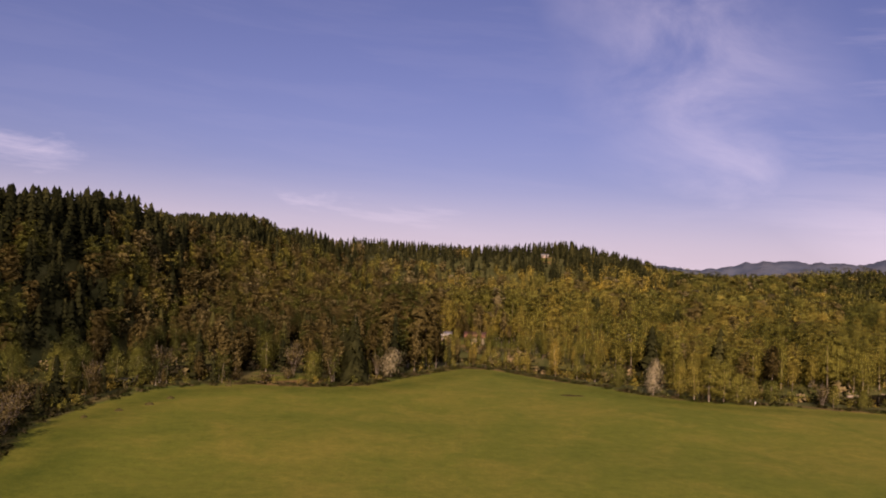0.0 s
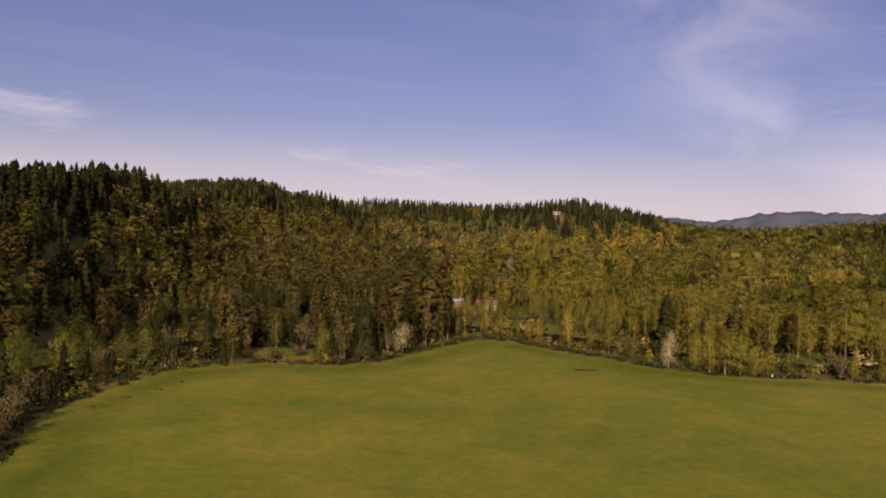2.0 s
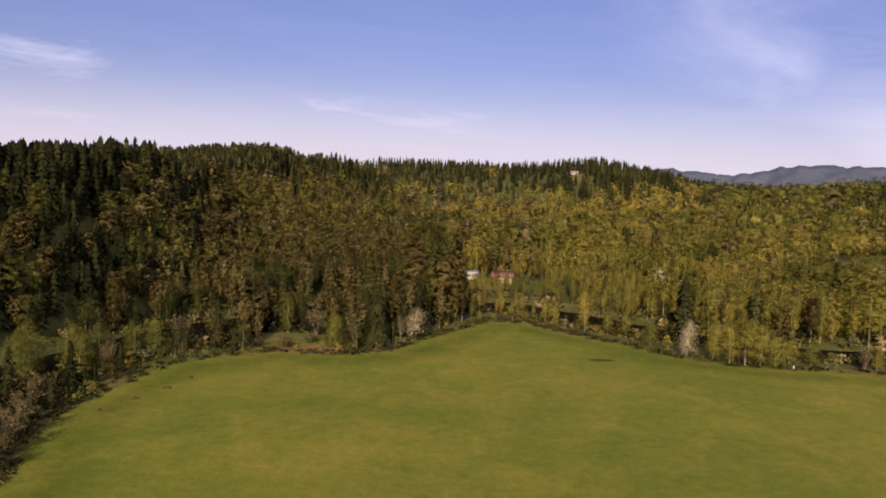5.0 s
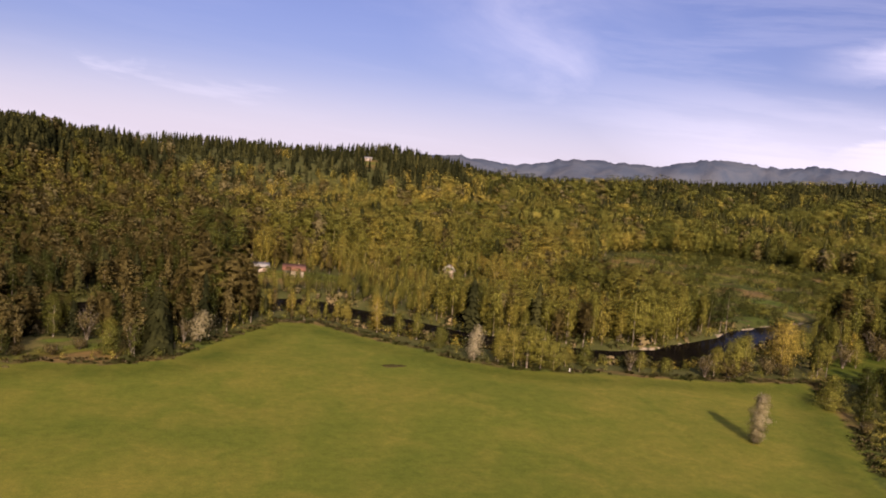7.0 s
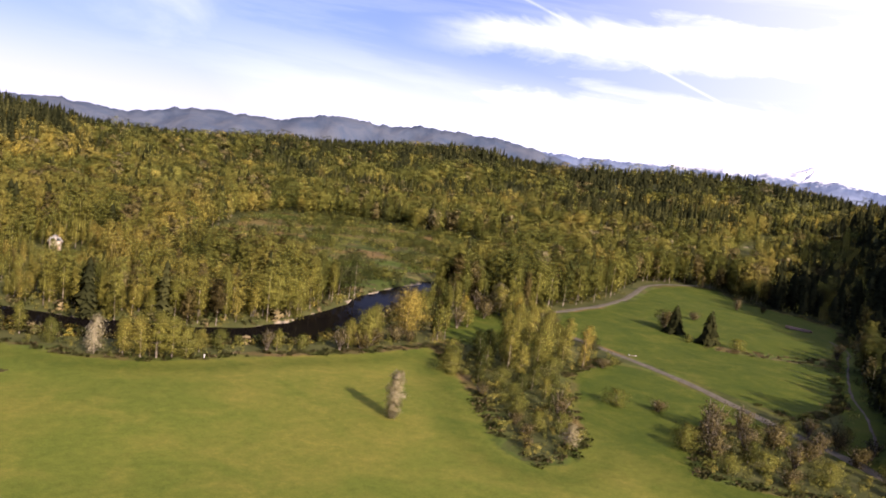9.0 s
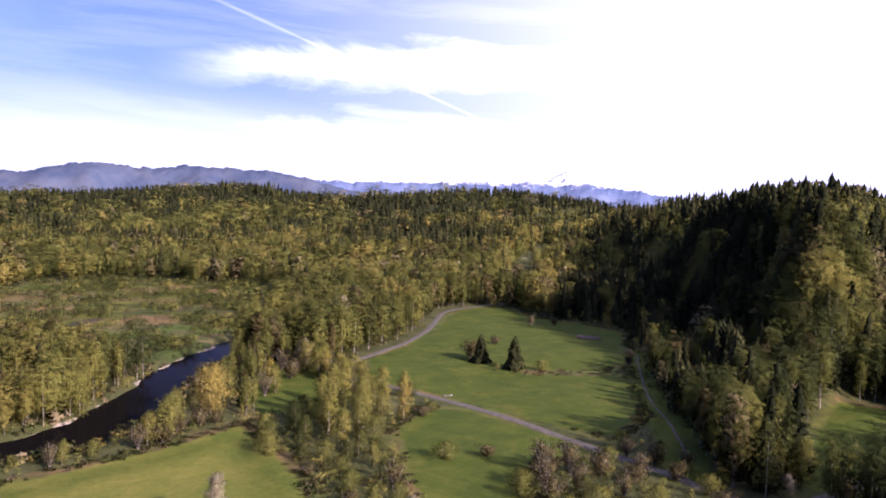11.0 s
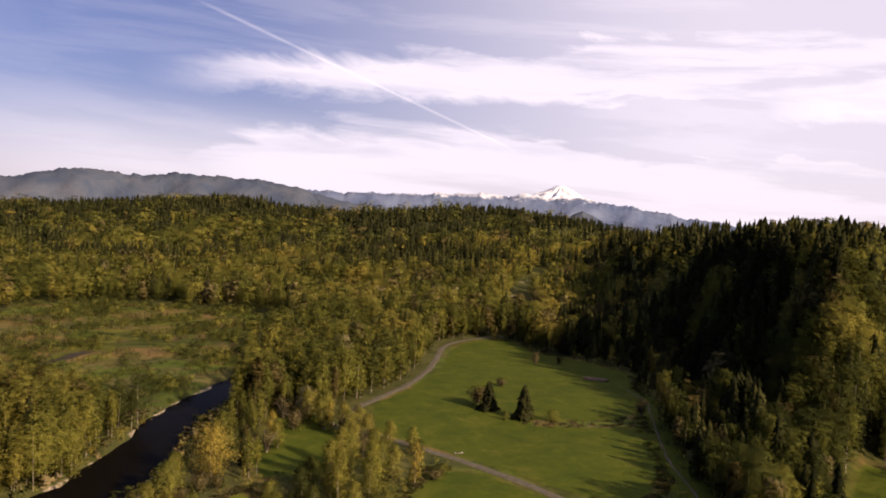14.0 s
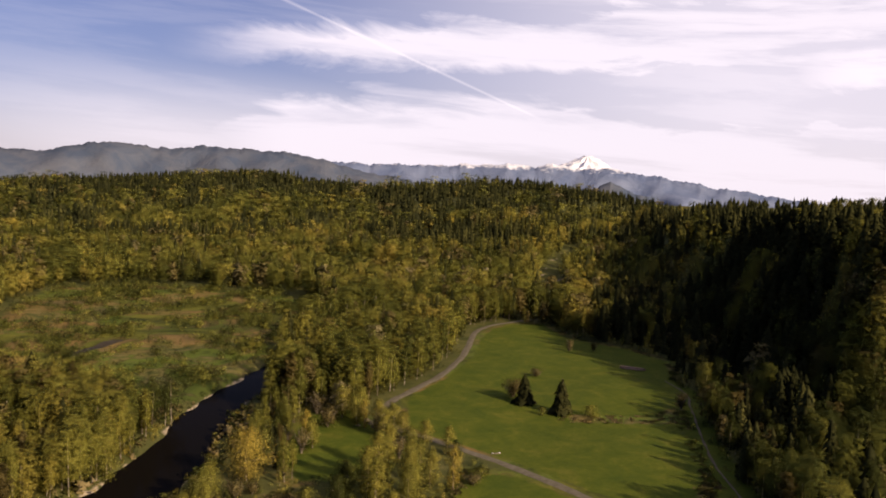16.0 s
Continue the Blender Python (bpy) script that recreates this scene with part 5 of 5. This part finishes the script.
    for x, y, h, k, w in ((-56, 163, 9, "twig", 1.0), (-52, 172, 9, "dark", 1.0), (-48, 180, 5, "shrub", 0.8), (-40, 188, 9, "dark", 0.9), (-33, 186, 8, "twig", 1.2), (-28, 182, 6, "olive", 1.1),
                          (-33, 179, 3, "brown", 1.0), (-27, 175.5, 6.5, "shrub", 0.55), (-23, 177, 7, "twig", 0.9), (-37, 174.5, 2.5, "brown", 1.2), (-43, 173, 2.4, "brown", 1.2)):
        put(k, x, y, h, w)
    # cottonwoods and alders along the far bank
    for q in smooth_line([(26, 262, 0), (46, 240, 0), (66, 220, 0), (86, 211, 0), (106, 210, 0), (123, 224, 0), (138, 238, 0)], 3.0):
        x, y = q[0] + rs.uniform(-2.5, 2.5), q[1] + rs.uniform(0, 5)
        put("tall" if rs.uniform() < 0.75 else "olive", x, y, (rs.uniform(3.5, 6.5) if x < 50 else rs.uniform(6, 10)) if x < 84 else rs.uniform(10.5, 14.5), rs.uniform(0.9, 1.3))
    for q in smooth_line([(196, 212, 0), (215, 220, 0), (250, 227, 0), (286, 243, 0), (318, 262, 0), (345, 275, 0), (380, 272, 0), (400, 268, 0)], 4.2):
        x, y = q[0] + rs.uniform(-2, 2), q[1] + rs.uniform(0, 6)
        put("tall" if rs.uniform() < 0.7 else "olive", x, y, rs.uniform(11, 17), rs.uniform(0.9, 1.3))


single_trees()


# ---- low growth ----
def low_growth():
    rs = np.random.RandomState(23)
    bush = [low_broad(rs, 1, w, 0.0, 40, 0.32, False, 4, 1.2, 0.75) for w in (1.3, 1.7)]
    # shrubs in the wet meadow and under the trees
    x, y = jitter(R, 120, 360, 240, 525, 2.6)
    ok = inside(MEADOW, x, y) & (0.9 * waves(x, y * 1.6, 62, 81) + 0.6 * waves(x, y, 17, 82) + 0.35 * R.normal(size=len(x)) > 0.30)
    x, y = x[ok], y[ok]
    n = len(x)
    s1 = np.stack([x, y, R.uniform(0.6, 1.0, n) * R.uniform(0.8, 3.8, n) * (1 + 0.7 * np.clip(waves(x, y, 48, 84) + (x - 225) / 120, 0, 1)), R.uniform(0.8, 1.5, n), R.uniform(0, 6, n), R.randint(2, size=n), np.clip(0.10 + 0.16 * R.normal(size=n) + 0.12 * waves(x, y, 40, 83), 0, 0.7)], -1)
    scatter("meadow_shrubs", s1, bush, [BARK, LEAF], "scattered green and tan shrubs in the wet meadow", "shrubs")
    x, y = jitter(R, -100, 420, 40, 330, 3.0)
    e = np.maximum.reduce([signed(p, x, y) for p in (FIELD_1, FIELD_2)])
    ok = (((e < -2.0) & (e > -11) & (R.uniform(0, 1, len(x)) < 0.55)) | inside(HEDGE, x, y) | inside(CLUMP, x, y)) & (river_gap(x, y) > 1.0)
    for p, w in ((ROAD, 6), (PATHWAY, 1.6)):
        ok &= distance_to(p, x, y, False) > w
    ok &= ~inside(FIELD_3, x, y) & (e < -1.5)
    x, y = x[ok], y[ok]
    n = len(x)
    s2 = np.stack([x, y, R.uniform(0.6, 2.2, n), R.uniform(0.8, 1.4, n), R.uniform(0, 6, n), R.randint(2, size=n), np.clip(0.30 + 0.2 * R.normal(size=n), 0, 0.9)], -1)
    scatter("undergrowth", s2, bush, [BARK, LEAF], "tangled green undergrowth along the field margins", "undergrowth")
    # brown bank shrubs
    x, y = jitter(R, -100, 260, 90, 300, 2.1)
    g = river_gap(x, y)
    ok = (g > 0.6) & (g < 8) & (R.uniform(0, 1, len(x)) < 0.75) & (np.maximum(signed(FIELD_1, x, y), signed(MEADOW, x, y)) < -1)
    x, y = x[ok], y[ok]
    n = len(x)
    s3 = np.stack([x, y, R.uniform(0.6, 2.0, n) * R.uniform(0.7, 1.6, n), R.uniform(0.8, 1.4, n), R.uniform(0, 6, n), R.randint(2, size=n), np.clip(0.35 + 0.3 * R.normal(size=n), 0, 1)], -1)
    dry = R.uniform(0, 1, n) < 0.45
    scatter("bank_scrub", s3[dry], bush, [BARK, WEED], "dry tan and olive scrub along the river banks", "scrub")
    scatter("bank_shrubs", s3[~dry], bush, [BARK, LEAF], "low green shrubs along the river banks", "shrubs")
    # tall dry grass at the margins
    g = Geo()
    k = 22
    c = np.column_stack([rs.normal(0, 0.55, (k, 2)), np.full(k, 0.32)])
    v, f = leaf_bits(rs, c, np.column_stack([rs.normal(size=(k, 2)), rs.uniform(0, 0.6, k)]), rs.uniform(0.25, 0.5, k), 1.7)
    g.add(v, f, 0, 0.5)
    x, y = jitter(R, -100, 400, 60, 300, 1.5)
    e = np.maximum.reduce([signed(p, x, y) for p in (FIELD_1, FIELD_2)])
    strip_2 = distance_to([(233, 152), (240, 146), (253, 131), (266, 130)], x, y, False)
    ok = ((e < 0.4) & (e > -3.5) & (river_gap(x, y) > 0.3) & (R.uniform(0, 1, len(x)) < 0.6 + 0.5 * waves(x, y, 40, 91))) | ((strip_2 < 4.5) & (R.uniform(0, 1, len(x)) < 0.3))
    for p, w in ((ROAD, 7.0), (PATHWAY, 2.2)):
        ok &= distance_to(p, x, y, False) > w
    x, y = x[ok], y[ok]
    n = len(x)
    s4 = np.stack([x, y, R.uniform(0.5, 1.15, n), R.uniform(0.9, 1.4, n), R.uniform(0, 6, n), np.zeros(n), np.clip(0.38 + 0.25 * R.normal(size=n) + 0.40 * (distance_to([(233, 152), (253, 131)], x, y, False) < 8), 0, 1)], -1)
    scatter("dry_grass", s4, [g], [WEED], "tall dry grass and weeds edging the pastures", "grass")


low_growth()


# ---- houses and small things ----
def box(lo, hi):
    x0, y0, z0 = lo
    x1, y1, z1 = hi
    v = [(x0, y0, z0), (x1, y0, z0), (x1, y1, z0), (x0, y1, z0), (x0, y0, z1), (x1, y0, z1), (x1, y1, z1), (x0, y1, z1)]
    return np.array(v, float), np.array([(0, 3, 2, 1), (4, 5, 6, 7), (0, 1, 5, 4), (1, 2, 6, 5), (2, 3, 7, 6), (3, 0, 4, 7)])


def solid(name, boxes, mat, parent, label=""):
    g = Geo()
    for b in boxes:
        g.add(*box(*b))
    return part(name, g, mat, parent, label)


def house(x, y, turn, w, d, h, rise, wall, roof, label, gable_front=True, storeys=2, z_off=0.0):
    """A gabled house: walls, two roof slopes with eaves, framed windows, a door and a chimney. Its front faces -y."""
    e = new("house")
    e.matrix_basis = Matrix.LocRotScale((x, y, float(land(x, y)) - 0.2 + z_off), Euler((0, 0, radians(turn))), None)
    g = Geo()
    g.add(*box((-w / 2, -d / 2, -1.0), (w / 2, d / 2, h)))
    if gable_front:
        for yy in (-d / 2, d / 2):
            g.add(np.array([(-w / 2, yy, h), (w / 2, yy, h), (0.02, yy, h + rise), (-0.02, yy, h + rise)]), np.array([(0, 1, 2, 3)]))
    else:
        for xx in (-w / 2, w / 2):
            g.add(np.array([(xx, -d / 2, h), (xx, d / 2, h), (xx, 0.02, h + rise), (xx, -0.02, h + rise)]), np.array([(0, 1, 2, 3)]))
    part("wall", g, wall, e)
    o, th = 0.6, 0.22
    for s in (-1, 1):
        r = Geo()
        if gable_front:
            k = (w / 2 + o) / (w / 2)
            q = [(s * w / 2 * k, -d / 2 - o, h - rise * (k - 1)), (s * w / 2 * k, d / 2 + o, h - rise * (k - 1)), (0, d / 2 + o, h + rise), (0, -d / 2 - o, h + rise)]
        else:
            k = (d / 2 + o) / (d / 2)
            q = [(-w / 2 - o, s * d / 2 * k, h - rise * (k - 1)), (w / 2 + o, s * d / 2 * k, h - rise * (k - 1)), (w / 2 + o, 0, h + rise), (-w / 2 - o, 0, h + rise)]
        v = np.array(q + [(a, b, c + th) for a, b, c in q])
        v[:, 2] += 0.03
        r.add(v, np.array([(0, 3, 2, 1), (4, 5, 6, 7), (0, 1, 5, 4), (1, 2, 6, 5), (2, 3, 7, 6), (3, 0, 4, 7)]))
        part("roof", r, roof, e)
    n = max(2, int(w / 2.6))
    for st in range(storeys):
        for k in range(n):
            cx = -w / 2 + (k + 0.5) * w / n
            z0 = 0.9 + st * 2.7
            if st == 0 and k == n // 2:
                solid("door", [((cx - 0.5, -d / 2 - 0.06, 0.1), (cx + 0.5, -d / 2 + 0.02, 2.15))], WOOD, e)
                continue
            f = solid("window", [((cx - 0.75, -d / 2 - 0.08, z0), (cx - 0.65, -d / 2 + 0.01, z0 + 1.3)), ((cx + 0.65, -d / 2 - 0.08, z0), (cx + 0.75, -d / 2 + 0.01, z0 + 1.3)),
                                 ((cx - 0.65, -d / 2 - 0.08, z0 + 1.2), (cx + 0.65, -d / 2 + 0.01, z0 + 1.3)), ((cx - 0.65, -d / 2 - 0.1, z0), (cx + 0.65, -d / 2 + 0.01, z0 + 0.1))], WHITE, e)
            pane = solid("pane", [((cx - 0.65, -d / 2 - 0.04, z0 + 0.1), (cx + 0.65, -d / 2 + 0.005, z0 + 1.2))], GLASS, f)
    solid("chimney", [((w * 0.22, 0.6, h), (w * 0.22 + 0.5, 1.1, h + rise + 0.35))], WOOD, e)
    return tagged(e, label, "house")


house(76.0, 321, -12, 3.9, 5.0, 3.7, 1.6, SIDING, GREYROOF, "pale two-storey gabled house among the trees")
house(13.6, 297, -2, 7.0, 5.0, 2.9, 1.5, SIDING, REDROOF, "cream house with a red-brown roof in a clearing", False, 1)
house(2.2, 302, 2, 4.6, 4.0, 2.2, 1.0, SIDING, GREYROOF, "low pale cabin with a grey roof", False, 1)
house(-62.5, 161.5, 25, 2.8, 2.4, 1.7, 0.6, REDROOF, GREYROOF, "small red shed with a pale roof under the trees", False, 1)
house(94, 736, -6, 6, 5, 2.0, 1.1, SIDING, GREYROOF, "pale house standing high on the wooded hill", False, 1, 0.4)


def heap(name, x, y, rx, ry, h, mat, label, cat, turn=0.0, seed=1):
    """A low uneven mound."""
    e_v, n, m = [], 22, 7
    rs = np.random.RandomState(seed)
    for j in range(m):
        s = j / (m - 1)
        a = np.linspace(0, 2 * np.pi, n, endpoint=False)
        k = (1 - s) * (1 + 0.22 * rs.uniform(-1, 1, n))
        px, py = rx * k * np.cos(a), ry * k * np.sin(a)
        z = h * (1 - (1 - s) ** 2) * (1 + 0.25 * rs.uniform(-1, 1, n)) - 0.15 * (j == 0)
        qx, qy = x + px * math.cos(turn) - py * math.sin(turn), y + px * math.sin(turn) + py * math.cos(turn)
        e_v.append(np.column_stack([qx, qy, land(qx, qy) + z]))
    idx = np.arange(m * n).reshape(m, n)
    f = np.stack([idx[:-1], np.roll(idx[:-1], -1, 1), np.roll(idx[1:], -1, 1), idx[1:]], -1).reshape(-1, 4)
    tagged(new(name, mesh_of(name, np.vstack(e_v), f, [mat], None, True)), label, cat)


SOIL = plain("dark_soil", (0.040, 0.036, 0.012), (0.085, 0.075, 0.025), 0.9, 1.0, 0.3, 0.05, 0.0)


def log_pile(x, y, turn):
    """Felled logs lying in a low stack."""
    rs = np.random.RandomState(44)
    e = new("log_pile")
    e.matrix_basis = Matrix.LocRotScale((x, y, float(land(x, y))), Euler((0, 0, turn)), None)
    for k, (row, off) in enumerate(((0, -1.2), (0, -0.5), (0, 0.2), (0, 0.9), (1, -0.6), (1, 0.1))):
        rad, half, slip, skew = rs.uniform(0.28, 0.38), rs.uniform(3.6, 5.2), rs.uniform(-0.9, 0.9), rs.uniform(-0.12, 0.12)
        z = 0.3 + 0.52 * row
        g = Geo()
        a, b = np.array((slip - half, off - skew, z)), np.array((slip + half, off + skew, z))
        v, f = tube(a, b, rad, rad * 0.8, 9)
        g.add(v, f)
        for base, centre in ((0, a), (9, b)):
            ring = v[base:base + 9]
            g.add(np.vstack([ring, centre]), np.stack([np.arange(9), (np.arange(9) + 1) % 9, np.full(9, 9)], -1))
        part("log", g, TIMBER, e)
    tagged(e, "stack of pale felled logs at the pasture's edge", "log pile")


log_pile(317.5, 168, radians(-78))
for k, (x, y, r) in enumerate(((-42.1, 163.5, 1.0), (-48.2, 136, 1.1), (-50.5, 129, 0.9), (-47.0, 143, 1.0), (-53, 122, 0.8))):
    heap("soil_mound", x, y, r * 0.8, r * 0.5, 0.40, SOIL, "small dark mound of soil in the grass", "soil mound", 0.3 * k, 60 + k)
heap("bare_patch", 29.5, 175.0, 3.2, 1.6, 0.10, SOIL, "dark bare patch of soil in the pasture", "bare soil", 0.2, 70)


def small_things():
    e = new("board")
    e.matrix_basis = Matrix.LocRotScale((189.6, 154.0, float(land(189.6, 154.0))), Euler((0, 0, radians(-35))), None)
    solid("plank", [((-1.3, -0.28, 0.02), (1.3, 0.28, 0.22))], GRAVEL, e)
    solid("batten", [((-1.1, -0.32, 0.22), (-0.9, 0.32, 0.30))], WHITE, e)
    solid("batten", [((0.9, -0.32, 0.22), (1.1, 0.32, 0.30))], WHITE, e)
    tagged(e, "pale grey board lying in the grass", "board")
    e = new("marker_post")
    e.matrix_basis = Matrix.LocRotScale((70.3, 176.5, float(land(70.3, 176.5))), None, None)
    solid("post", [((-0.08, -0.08, -0.2), (0.08, 0.08, 0.7))], WHITE, e)
    solid("cap", [((-0.11, -0.11, 0.7), (0.11, 0.11, 0.76))], WHITE, e)
    tagged(e, "short white marker post at the field edge", "post")
    rs = np.random.RandomState(91)
    for x, y, r in ((187, 196, 0.9), (189, 199, 0.7), (185, 193, 0.8), (183.5, 197.5, 0.6)):
        heap("boulder", x, y, r * 1.2, r, r * 0.9, GRAVEL, "pale boulder beside the road bend", "boulder", rs.uniform(0, 3), int(rs.randint(99)))


small_things()
